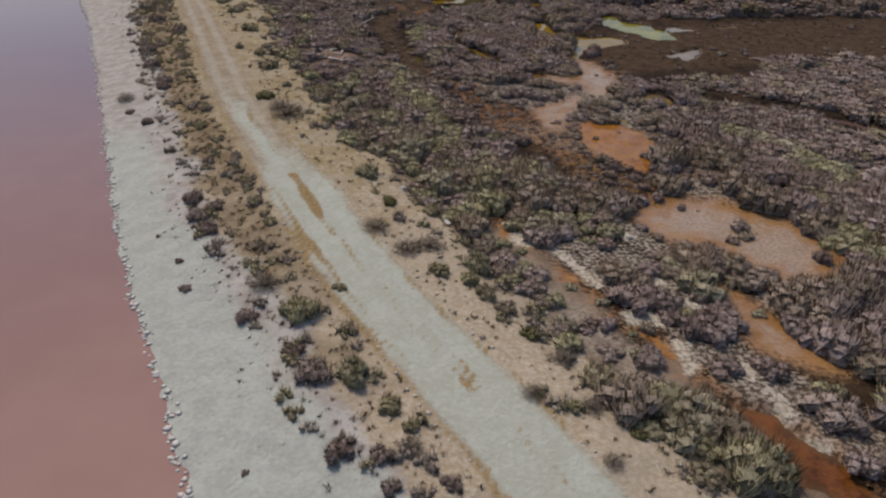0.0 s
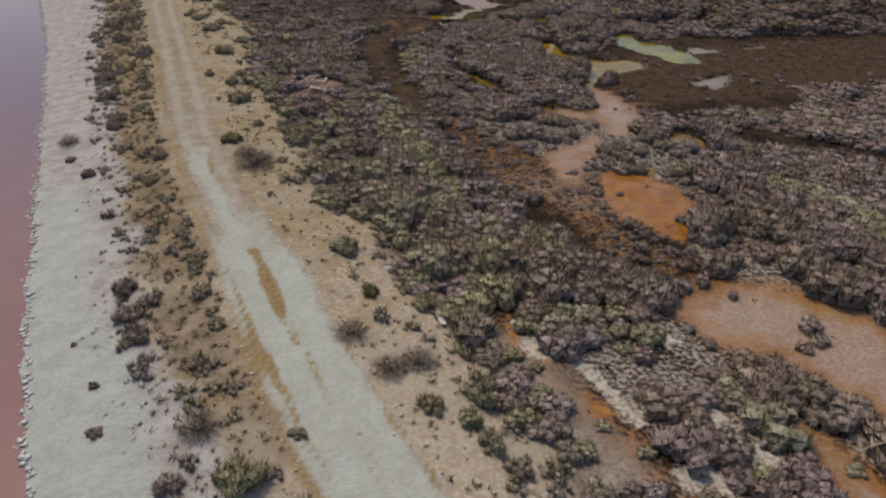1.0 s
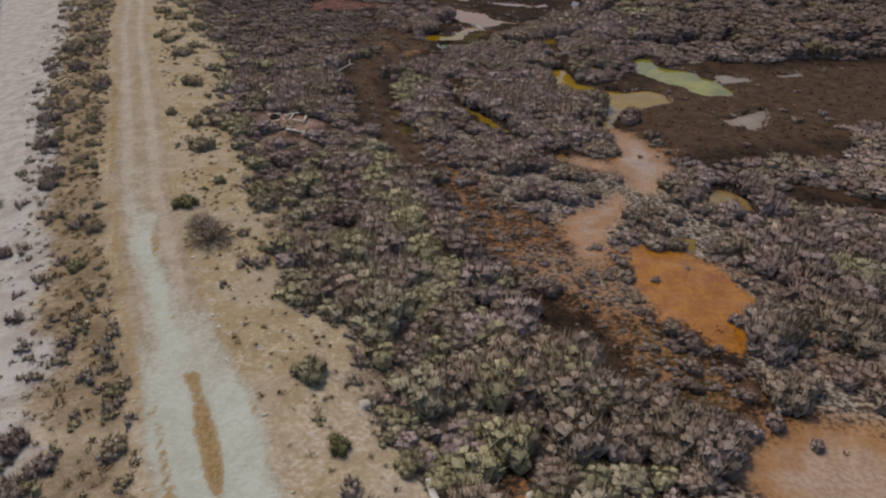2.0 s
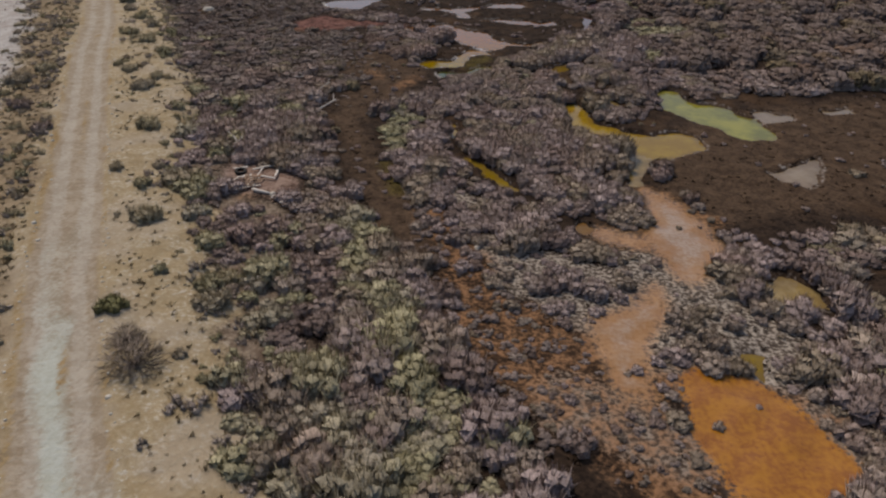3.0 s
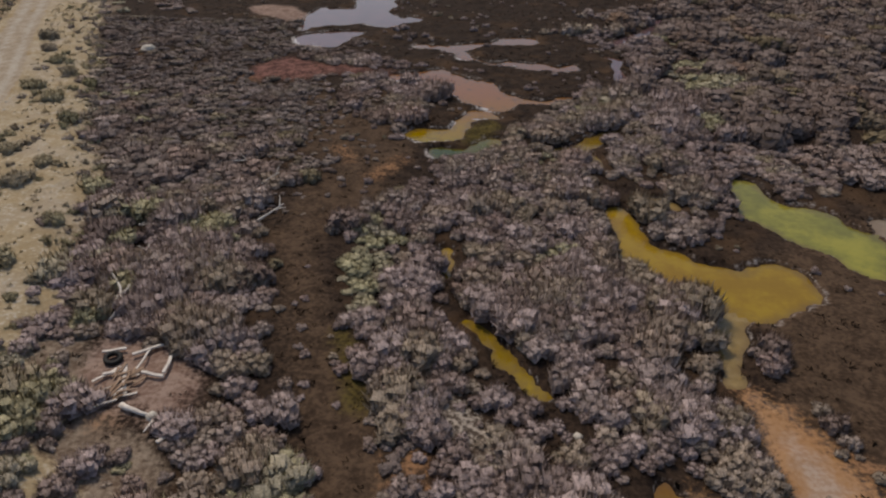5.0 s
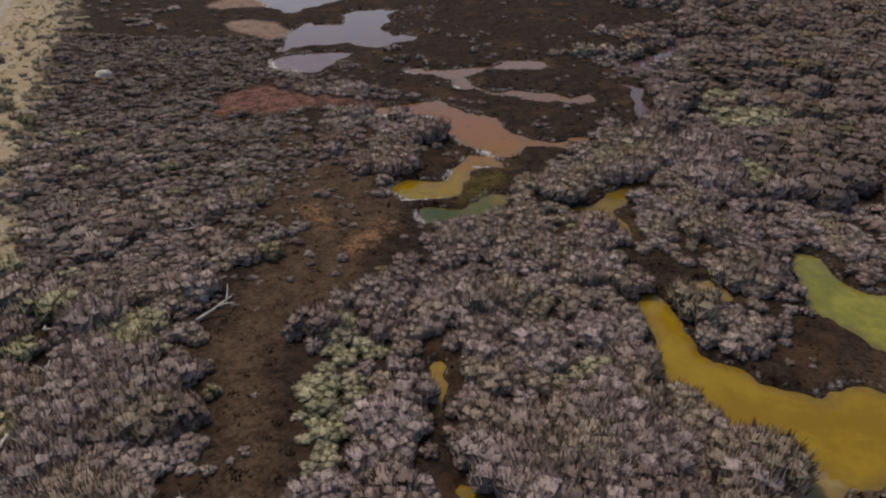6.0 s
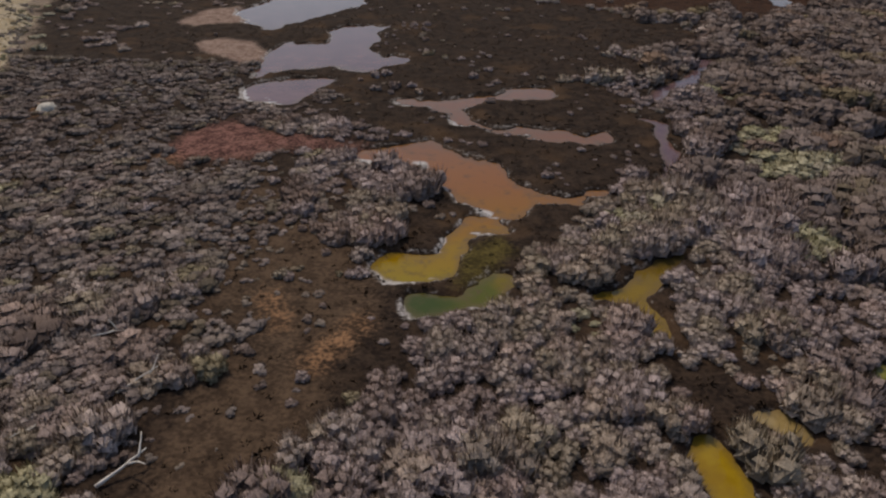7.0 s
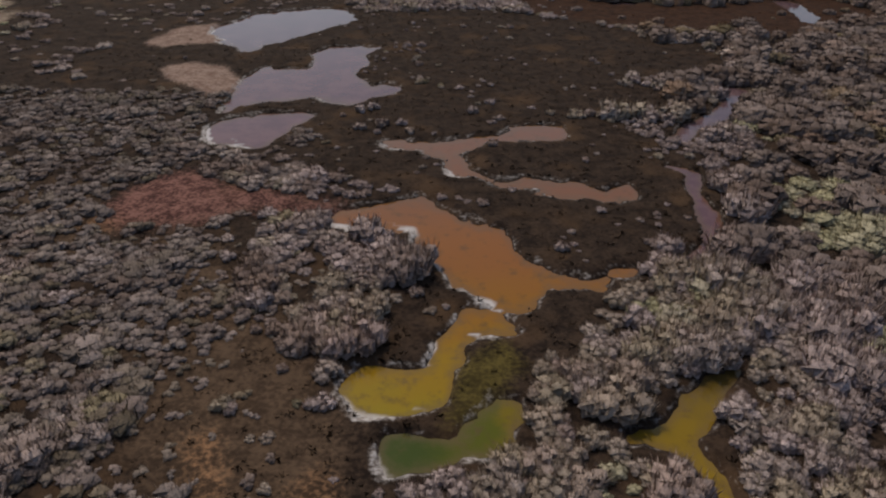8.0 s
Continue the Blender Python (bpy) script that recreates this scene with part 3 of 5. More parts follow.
GREENS = [[(-2.9, 78.6, 1.5), (-3.6, 75.4, 1.7), (-3.4, 73.0, 1.2)], [(21.6, 110.6, 1.8), (24.6, 111.6, 2.0)], [(22.2, 106.4, 1.6), (26, 107, 1.8)], [(24, 121.6, 1.6)], [(11.2, 98.6, 1.0)], [(6.8, 89.8, 0.9), (8.0, 88.2, 0.8)], [(31, 126, 1.6)],
          [(18.6, 48.8, 0.9), (20.8, 48, 1.3), (23.8, 45.4, 1.5), (24.4, 40.4, 1.6)], [(21.6, 32.4, 1.6), (22.6, 28.6, 1.4)], [(6.4, 98.2, 0.6)], [(6.0, 77.0, 0.8)], [(10.0, 76.8, 0.4)], [(-11.6, 78.4, 1.4)], [(14, 100, 0.9)], [(-5.0, 62, 0.8), (-4.0, 58.2, 0.9), (-1.6, 52, 1.0), (0.2, 45.4, 1.2)], [(20, 96, 1.6)], [(60, 118, 9)]]


def course(x, y, nodes, stretch=1.0):
    """Signed distance to the edge of a winding course: negative inside."""
    best = np.full(np.shape(x), 1e3)
    y = y / stretch
    nodes = [(a, b / stretch, r) for a, b, r in nodes]
    for (ax, ay, ar), (bx, by, br) in zip(nodes, nodes[1:] or nodes):
        dx, dy = bx - ax, by - ay
        t = np.clip(((x - ax) * dx + (y - ay) * dy) / max(dx * dx + dy * dy, 1e-6), 0, 1)
        best = np.minimum(best, np.hypot(x - ax - t * dx, y - ay - t * dy) - (ar + t * (br - ar)))
    return best


def warped(x, y):
    return x + 0.24 * fbm(x, y, 1.6, 3, 4), y + 0.36 * fbm(x, y, 1.8, 7, 4)


def pool_depth(x, y):
    wx, wy = warped(x, y)
    best = np.full(np.shape(x), 1e3)
    for tone, stretch, nodes in POOLS.values():
        best = np.minimum(best, course(wx, wy, nodes, stretch))
    best = best + 0.15 * fbm(x, y, 0.9, 15, 3)
    for nodes in ISLES:
        best = np.maximum(best, -course(wx, wy, nodes, 2.6))
    return best


def mud(x, y, kind):
    wx, wy = warped(x, y)
    stretch, courses = MUDS[kind]
    best = np.full(np.shape(x), 1e3)
    for nodes in courses:
        best = np.minimum(best, course(wx, wy, nodes, stretch))
    return best


def nearest(x, y, courses):
    best = np.full(np.shape(x), 1e3)
    for nodes in courses:
        best = np.minimum(best, course(x, y, nodes))
    return best


LAKE_LEVEL, POOL_LEVEL = -0.2, -0.2


def height(x, y, pools=None):
    """The terrain's height."""
    if pools is None:
        pools = pool_depth(x, y)
    s, b, r = shore(y), bank(y), x - road(y)
    z = 0.07 * fbm(x, y, 2.4, 11) + 0.05 * fbm(x, y, 0.7, 13, 2)
    flat = ease(np.abs(r), 2.9, 2.0)
    z = z * (1 - 0.75 * flat) + 0.5 * ease(b - x, -0.6, 3.0)
    z += flat * (-0.05 * np.exp(-((np.abs(r) - 0.78) / 0.3) ** 2)) + 0.12 * np.exp(-((np.abs(r) - np.interp(y, (36, 46), (2.3, 1.9))) / 0.25) ** 2) * (0.6 + 0.6 * fbm(x, y, 0.8, 5))
    slope = -0.2 + 0.7 * (x - s - 0.22 * fbm(x, y, 0.9, 21)) / (strand(y) - s)
    z = np.where(x < strand(y), np.minimum(z, np.maximum(slope, -1.2)), z)
    k = ease(pools, 0.22, -0.32)
    return z * (1 - k) - 0.42 * k


def tri_mesh(name, verts, faces, mat, tint=None, normals=None):
    """A mesh from arrays of points and triangles or quads."""
    me = bpy.data.meshes.new(name)
    n, side = faces.shape
    me.vertices.add(len(verts))
    me.vertices.foreach_set("co", np.ascontiguousarray(verts, dtype=np.float32).ravel())
    me.loops.add(n * side)
    me.loops.foreach_set("vertex_index", np.ascontiguousarray(faces, dtype=np.int32).ravel())
    me.polygons.add(n)
    me.polygons.foreach_set("loop_start", np.arange(0, n * side, side, dtype=np.int32))
    me.polygons.foreach_set("use_smooth", np.full(n, True))
    if tint is not None:
        me.attributes.new("tint", "FLOAT", "POINT").data.foreach_set("value", np.ascontiguousarray(tint, dtype=np.float32))
    me.materials.append(mat)
    me.update(calc_edges=True)
    if normals is not None:
        me.normals_split_custom_set_from_vertices(np.ascontiguousarray(normals, dtype=np.float32))
    return me


def sheet(xs, ys):
    gx, gy = np.meshgrid(xs, ys)
    w = len(xs)
    i = (np.arange(len(ys) - 1)[:, None] * w + np.arange(w - 1)[None, :]).ravel()
    return gx.ravel(), gy.ravel(), np.stack([i, i + 1, i + w + 1, i + w], 1)


def build_ground():
    xs = np.concatenate([-2500 + np.array([0, 1200, 1900, 2200, 2340, 2400]), np.arange(-78, -34, 0.6), np.arange(-34, 34, 0.25), np.arange(34, 84, 0.6), 100 * np.array([1, 1.5, 3, 6, 12, 25])])
    ys = np.concatenate([-2500 + np.array([0, 1200, 1900, 2200, 2380, 2460]), np.arange(-20, 10, 1.5), np.arange(10, 112, 0.28), np.arange(112, 190, 0.4), 200 * np.array([1, 1.3, 2, 4, 8, 13])])
    x, y, faces = sheet(xs, ys)
    pools = pool_depth(x, y)
    z = height(x, y, pools)
    me = tri_mesh("ground", np.stack([x, y, z], 1), faces, GROUND)
    r = x - road(y)
    fields = {kind: -mud(x, y, kind) for kind in MUDS}
    fields["verge"] = np.clip(bank(y) - x + 1.1 * fbm(x, y, 3.2, 36), -4, 4) - 0.1
    fields["slope"] = np.clip(bank(y) + np.interp(y, (30, 60, 85), (3.0, 3.2, 1.0)) - x + 1.3 * fbm(x, y, 2.6, 38), -4, 4)
    fields["duff"] = np.minimum(np.minimum(-2.2 - r, x - strand(y) - 0.3), (y - 24) * 0.08) * 0.8 + 0.7 * fbm(x, y, 2.2, 39) - 0.15
    fields["dusty"] = (36 - y) * 0.12 + 0.8 * fbm(x, y, 3.0, 35)
    fields["beach"] = strand(y) + 0.6 - x + 1.2 * fbm(x, y, 3.0, 31)
    reach = np.interp(y, (20, 44), (0.95, 0.6))
    fields["shell"] = np.minimum((strand(y) * reach + shore(y) * (1 - reach)) - x + 0.8 * fbm(x, y, 2.5, 33), (46 - y) * 0.25)
    half = np.interp(y, (15, 36, 46, 110), (2.0, 2.05, 1.62, 1.75))
    fields["track"] = half + 0.12 * fbm(x, y, 1.5, 41) - np.abs(r)
    fields["rut"] = 0.34 + 0.12 * fbm(x, y / 5, 1.0, 42) - np.abs(np.abs(r) - 0.82)
    lanes = np.minimum(0.55 - np.abs(r + 0.3) + 0.3 * fbm(x, y / 5, 1.0, 44), (53 - y) * 0.05)
    fields["whitened"] = np.maximum(np.minimum(half - 0.08 - np.abs(r) + 0.15 * fbm(x, y, 1.6, 43), (40 - y) * 0.09), lanes) + 0.12 * fbm(x, y / 3, 2.0, 52)
    # brown strips of old soil left between and beside the wheel tracks
    middle = np.maximum(0.30 - np.abs(r - 0.1) + 0.22 * fbm(x, y / 5.0, 1.0, 45), -1) - np.where((y > 31.2) & (y < 38.6), 0.0, 0.32)
    side = 0.13 - np.abs(r + half + 0.12 + 0.15 * fbm(x, y / 4, 1.0, 46)) + 0.12 * fbm(x, y / 4.0, 1.2, 47)
    second = 0.13 - np.abs(r + 1.4 + 0.3 * fbm(x, y / 6, 1.0, 48)) + 0.16 * fbm(x, y / 5.0, 1.2, 49) - np.where((y > 21) & (y < 37), 0.0, 0.3)
    right = 0.02 - np.abs(r - half - 0.02 + 0.15 * fbm(x, y / 4, 1.0, 50)) + 0.2 * fbm(x, y / 3.0, 0.8, 51)
    thread = -0.04 - np.abs(r - 0.55 - 0.25 * fbm(y, x, 6.0, 53)) + 0.22 * fbm(x, y / 5.0, 1.2, 54) - np.where(y < 31, 0.0, 0.2)
    second = np.maximum(second, thread)
    fields["strip"] = np.maximum(np.maximum(middle, side), np.maximum(second, right))
    lee = ease(fbm(x, y, 3.5, 51), -0.25, 0.5)
    west = ease(pools - pool_depth(x + 0.4, y + 0.5), 0.12, 0.45)
    fields["salt"] = np.where((y > 86) & (x < 8), 0.30 * west * (0.4 + 0.6 * lee), 0.0) - np.abs(pools - 0.06) - 0.03
    damp = np.clip(1 - np.maximum(0, 0.1 - np.maximum(fields["red"], fields["salmon"])) / 0.4, 0, 1)
    for name, v in fields.items():
        me.attributes.new(name, "FLOAT", "POINT").data.foreach_set("value", np.clip(v, -4, 4).astype(np.float32))
    me.attributes.new("damp", "FLOAT", "POINT").data.foreach_set("value", damp.astype(np.float32))
    tagged(new("ground", me), "dark peat marsh, straw verge, pale sand and dirt track", "ground", kind="structure")


build_ground()


def build_waters():
    for name, (tone, stretch, nodes) in POOLS.items():
        reach = max(n[2] for n in nodes) * stretch + 1.5
        x, y, faces = sheet(0.35 * np.arange(math.floor((min(n[0] for n in nodes) - reach) / 0.35), math.ceil((max(n[0] for n in nodes) + reach) / 0.35)),
                            0.35 * np.arange(math.floor((min(n[1] for n in nodes) - reach) / 0.35), math.ceil((max(n[1] for n in nodes) + reach) / 0.35)))
        wx, wy = warped(x, y)
        mine = course(wx, wy, nodes, stretch)
        rest = np.full(len(x), 1e3)
        for other, (_, k, path) in POOLS.items():
            if other != name:
                rest = np.minimum(rest, course(wx, wy, path, k) + (0.001 if other > name else 0.0))
        faces = faces[(mine[faces].min(1) < 0.5) & (mine[faces].mean(1) <= rest[faces].mean(1))]
        used, back = np.unique(faces, return_inverse=True)
        me = tri_mesh("water", np.stack([x[used], y[used], np.full(len(used), POOL_LEVEL)], 1), back.reshape(faces.shape), WATERS[tone])
        depth = pool_depth(x[used], y[used])
        west = ease(depth - pool_depth(x[used] + 0.4, y[used] + 0.5), 0.1, 0.45)
        rime = west * (0.35 + 0.65 * ease(fbm(x[used], y[used], 3.5, 51), -0.3, 0.4)) * np.where((y[used] > 86) & (x[used] < 8), 1.0, 0.0)
        me.attributes.new("margin", "FLOAT", "POINT").data.foreach_set("value", np.clip(depth, -3, 1).astype(np.float32))
        me.attributes.new("rime", "FLOAT", "POINT").data.foreach_set("value", rime.astype(np.float32))
        tagged(new("water", me), "shallow " + LOOKS[tone] + " brine pool in the marsh", "water", kind="structure")
    edge = [(shore(y) + 3.0, y) for y in np.concatenate([np.arange(-60, 220, 4.0), [300, 700, 1500]])]
    v = [(x, y, LAKE_LEVEL) for x, y in edge] + [(x - 1800, y, LAKE_LEVEL) for x, y in edge]
    n = len(edge)
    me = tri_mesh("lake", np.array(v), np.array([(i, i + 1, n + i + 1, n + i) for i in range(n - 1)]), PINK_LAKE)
    tagged(new("water", me), "still pink salt lake along the white shore", "lake", kind="structure")


LOOKS = {"sunset": "yellow to orange", "pond": "dark green", "honey": "honey-brown", "yellow": "yellow-green", "lime": "lime-yellow", "ochre": "mustard-yellow", "amber": "amber", "rose": "dusky pink",
         "slate": "slate-blue", "salmon": "pale salmon", "rusty": "rust-red", "clay": "pale ochre"}
build_waters()


# ---- plants ----
def unit(v):
    return v / np.maximum(np.linalg.norm(v, axis=-1, keepdims=True), 1e-6)


def plant(blades, tall, seed, lumps=7, lobe=0.36, long=0.17, slim=0.1, sides=6):
    """Points, triangles and soft normals of one bush: a low mound of merging lobes, furred all over with upright strands; radius about one."""
    rng = np.random.default_rng(seed)
    verts, faces, normals, spots = [], [], [], []
    turn, skew = rng.uniform(0, 6.283), rng.uniform(0.75, 1.0)
    for i in range(lumps):
        k = 0.66 * math.sqrt((i + 0.15) / lumps) if lumps > 1 else 0.0
        a = turn + i * 2.39996 + rng.uniform(-0.35, 0.35)
        r = (lobe if lumps > 1 else 0.75) * rng.uniform(0.7, 1.3)
        spots.append((k * math.cos(a), k * math.sin(a) * skew, r, 0.88 * tall * (1.0 - 0.5 * k * k) * rng.uniform(0.75, 1.12)))

    def soft(p, cx, cy, cr, top, rough=0.0):
        own = np.array([(p[0] - cx) / cr, (p[1] - cy) / cr, (p[2] - 0.35 * top) / (0.65 * top)])
        whole = np.array([p[0], p[1], p[2] / tall + 0.35])
        return unit(0.38 * unit(own) + 0.5 * unit(whole) + np.array([0, 0, 0.3]) + rng.normal(0, 1, 3) * rough)

    rings = ((0.9, 0.02), (1.0, 0.45), (0.7, 0.82))
    for cx, cy, cr, top in spots:
        base = len(verts)
        for ring, (k, h) in enumerate(rings):
            for j in range(sides):
                a = (j + ring * 0.5) * 6.283 / sides + turn
                k2 = cr * k * rng.uniform(0.8, 1.2)
                verts.append((cx + k2 * math.cos(a), cy + k2 * math.sin(a), top * h * rng.uniform(0.9, 1.1)))
        verts.append((cx, cy, top))
        for j in range(sides):
            for ring in range(len(rings) - 1):
                p, q = base + ring * sides + j, base + ring * sides + (j + 1) % sides
                faces += [(p, q, q + sides), (p, q + sides, p + sides)]
            last = base + (len(rings) - 1) * sides
            faces.append((last + j, last + (j + 1) % sides, base + len(rings) * sides))
        normals += [soft(v, cx, cy, cr, top) for v in verts[base:]]
    weight = np.array([c[2] ** 2 for c in spots])
    for i in rng.choice(len(spots), blades, p=weight / weight.sum()):
        cx, cy, cr, top = spots[i]
        a, up = rng.uniform(0, 6.283), rng.uniform(0.1, 1.0)
        flat = math.sqrt(1 - up * up)
        d = np.array([flat * math.cos(a), flat * math.sin(a), up])
        root = np.array([cx + cr * 0.95 * d[0], cy + cr * 0.95 * d[1], top * (0.3 + 0.66 * up)])
        n = soft(root, cx, cy, cr, top, 0.42)
        way = unit(d * 0.5 + np.array([0, 0, 0.8]) + rng.normal(0, 0.18, 3))
        side = unit(np.cross(way, n + rng.normal(0, 0.4, 3))) * long * slim * rng.uniform(0.7, 1.4)
        root = root - way * long * 0.45
        k = len(verts)
        verts += [tuple(root - side), tuple(root + side), tuple(root + way * long * rng.uniform(0.8, 1.7))]
        normals += [n, n, n]
        faces.append((k, k + 1, k + 2))
    return np.array(verts), np.array(faces), np.array(normals)


def brush(branches, seed):
    """A leafless bush: crooked branches fanning from the root into a dome, each with side twigs; radius about one."""
    rng = np.random.default_rng(seed)
    verts, faces = [], []

    def sliver(a, b, w):
        across = np.cross(b - a, rng.normal(0, 1, 3))
        across *= w / np.linalg.norm(across)
        k = len(verts)
        verts.extend((tuple(a - across), tuple(a + across), tuple(b + across * 0.4), tuple(b - across * 0.4)))
        faces.extend(((k, k + 1, k + 2), (k, k + 2, k + 3)))

    for i in range(branches):
        a, up = i * 2.39996, 0.15 + 0.85 * (i + 0.5) / branches
        flat = math.sqrt(1 - up * up)
        tip = np.array([flat * math.cos(a), flat * math.sin(a), 0.85 * up]) * rng.uniform(0.7, 1.1)
        root = np.append(rng.normal(0, 0.07, 2), 0.0)
        knee = (root + tip) / 2 + rng.normal(0, 0.08, 3)
        sliver(root, knee, 0.012)
        sliver(knee, tip, 0.009)
        for j in range(9):
            t = rng.uniform(0.1, 1.0)
            start = knee + (tip - knee) * t
            sliver(start, start + (tip - root) * rng.uniform(0.12, 0.3) + rng.normal(0, 0.13, 3), 0.007)
    verts = np.array(verts)
    return verts, np.array(faces), unit(verts * (1, 1, 0.6) + (0, 0, 0.3))


def tuft(n, size, tall, seed, width=0.05):
    """A tuft of single blades."""
    rng = np.random.default_rng(seed)
    verts, faces = [], []
    for i in range(n):
        a, lean = rng.uniform(0, 6.283), rng.uniform(0.1, 1.0)
        root = np.array([rng.normal(0, size * 0.3), rng.normal(0, size * 0.3), -0.02])
        tip = root + np.array([size * lean * math.cos(a), size * lean * math.sin(a), tall * rng.uniform(0.6, 1.2)])
        w = width * np.array([-math.sin(a), math.cos(a), 0])
        k = len(verts)
        verts += [tuple(root - w), tuple(root + w), tuple((root + tip) / 2 + w * 0.8 + (0, 0, 0.12 * tall)), tuple(tip)]
        faces += [(k, k + 1, k + 2), (k, k + 2, k + 3)]
    verts = np.array(verts)
    return verts, np.array(faces), unit(verts * (0.6 / size, 0.6 / size, 0) + (0, 0, 1.0))


def scatter(x0, x1, y0, y1, gap, seed):
    rng = np.random.default_rng(seed)
    gx, gy = np.meshgrid(np.arange(x0, x1, gap), np.arange(y0, y1, gap))
    x = gx.ravel() + rng.uniform(-0.5, 0.5, gx.size) * gap
    y = gy.ravel() + rng.uniform(-0.5, 0.5, gx.size) * gap
    return x, y, rng


def in_view(x, y, margin=4.0):
    """The wedge of land beneath and ahead of the flight."""
    return (np.abs(x - 0.5) < 0.72 * np.maximum(y, 18) * 0.95 + margin) & (np.abs(x - 0.5) < 66) & (y > 11)


def thicket(name, shapes, x, y, scale, lift, tint, mat, rng, label, category):
    """Bushes past counting, joined into one mesh."""
    z = height(x, y)
    vs, fs, ts, ns, base = [], [], [], [], 0
    which, turn = rng.integers(0, len(shapes), len(x)), rng.uniform(0, 6.283, len(x))
    for i in range(len(x)):
        v, f, n = shapes[which[i]]
        c, s = math.cos(turn[i]) * scale[i], math.sin(turn[i]) * scale[i]
        vs.append(np.stack([v[:, 0] * c - v[:, 1] * s + x[i], v[:, 0] * s + v[:, 1] * c + y[i], v[:, 2] * lift[i] + z[i] - 0.02], 1))
        fs.append(f + base)
        ts.append(np.full(len(v), tint[i]))
        c, s = math.cos(turn[i]), math.sin(turn[i])
        ns.append(np.stack([n[:, 0] * c - n[:, 1] * s, n[:, 0] * s + n[:, 1] * c, n[:, 2]], 1))
        base += len(v)
    me = tri_mesh(name, np.concatenate(vs), np.concatenate(fs), mat, np.concatenate(ts), np.concatenate(ns))
    return tagged(new(name, me), label, category, kind="stuff")


def bush_kind(name, shapes, mat, label, category, group=""):
    """Ready-made bushes of one kind: foliage on woody stems."""
    made = []
    bm = bmesh.new()
    bmesh.ops.create_cone(bm, segments=5, radius1=0.04, radius2=0.015, depth=0.45, cap_ends=True, matrix=Matrix.Translation((0, 0, 0.2)))
    stick = bpy.data.meshes.new("stem")
    bm.to_mesh(stick)
    bm.free()
    stick.materials.append(STEM)
    for v, f, n in shapes:
        ob = tagged(new(name), label, category, group)
        new("foliage", tri_mesh("foliage", v, f, mat, None, n)).parent = ob
        for k in range(3):
            stem = new("stem", stick)
            stem.parent = ob
            stem.matrix_basis = Matrix.Rotation(k * 2.1, 4, "Z") @ Matrix.Translation((0.06, 0, 0)) @ Matrix.Rotation(0.55, 4, "Y")
        made.append(ob)
    return made


def set_out(kinds, spots, rng, size=1.0, flat=1.0):
    """Bushes at their places: the ready-made ones first, then copies of them."""
    for i, (x, y, r) in enumerate(spots):
        z = float(height(np.array([x]), np.array([y]))[0])
        m = pose(x, y, z - 0.02, 0, 0, rng.uniform(0, 360))
        k = r * size
        ob = kinds[i % len(kinds)]
        if i >= len(kinds):
            ob = copy_thing(ob, m)
        ob.matrix_basis = m @ Matrix.Diagonal((k, k, k * flat * rng.uniform(0.85, 1.15), 1))


RICH = [plant(540, 0.75, s, 9, 0.29, 0.3, 0.07, 4) for s in range(7)]
MID = [plant(210, 0.75, 110 + s, 7, 0.32, 0.34, 0.09, 4) for s in range(6)]
COARSE = [plant(26, 0.8, 120 + s, 3, 0.5, 0.4, 0.16, 4) for s in range(4)]
LIGHT = [plant(85, 0.75, 20 + s, 5, 0.37, 0.34, 0.13, 4) for s in range(5)]
LOW = [tuft(16, 0.8, 0.5, 40 + s, 0.07) for s in range(5)]
MAT = [tuft(11, 0.75, 0.3, 160 + s, 0.08) for s in range(5)]
HEATH = [plant(70, 0.5, 170 + s, 3, 0.46, 0.32, 0.1, 4) for s in range(5)]
SCRUB = [plant(110, 0.5, 150 + s, 5, 0.2, 0.5, 0.065, 4) for s in range(4)]
TUSSOCK = [tuft(22, 0.8, 0.5, 140 + s, 0.045) for s in range(4)]
WOODY = [plant(190, 0.85, 60 + s, 7, 0.34, 0.24, 0.11, 5) for s in range(4)]
TWIGGY = [brush(120, 80 + s) for s in range(3)]
BLADES = [tuft(24, 0.2, 0.17, 90 + s, 0.013) for s in range(4)]


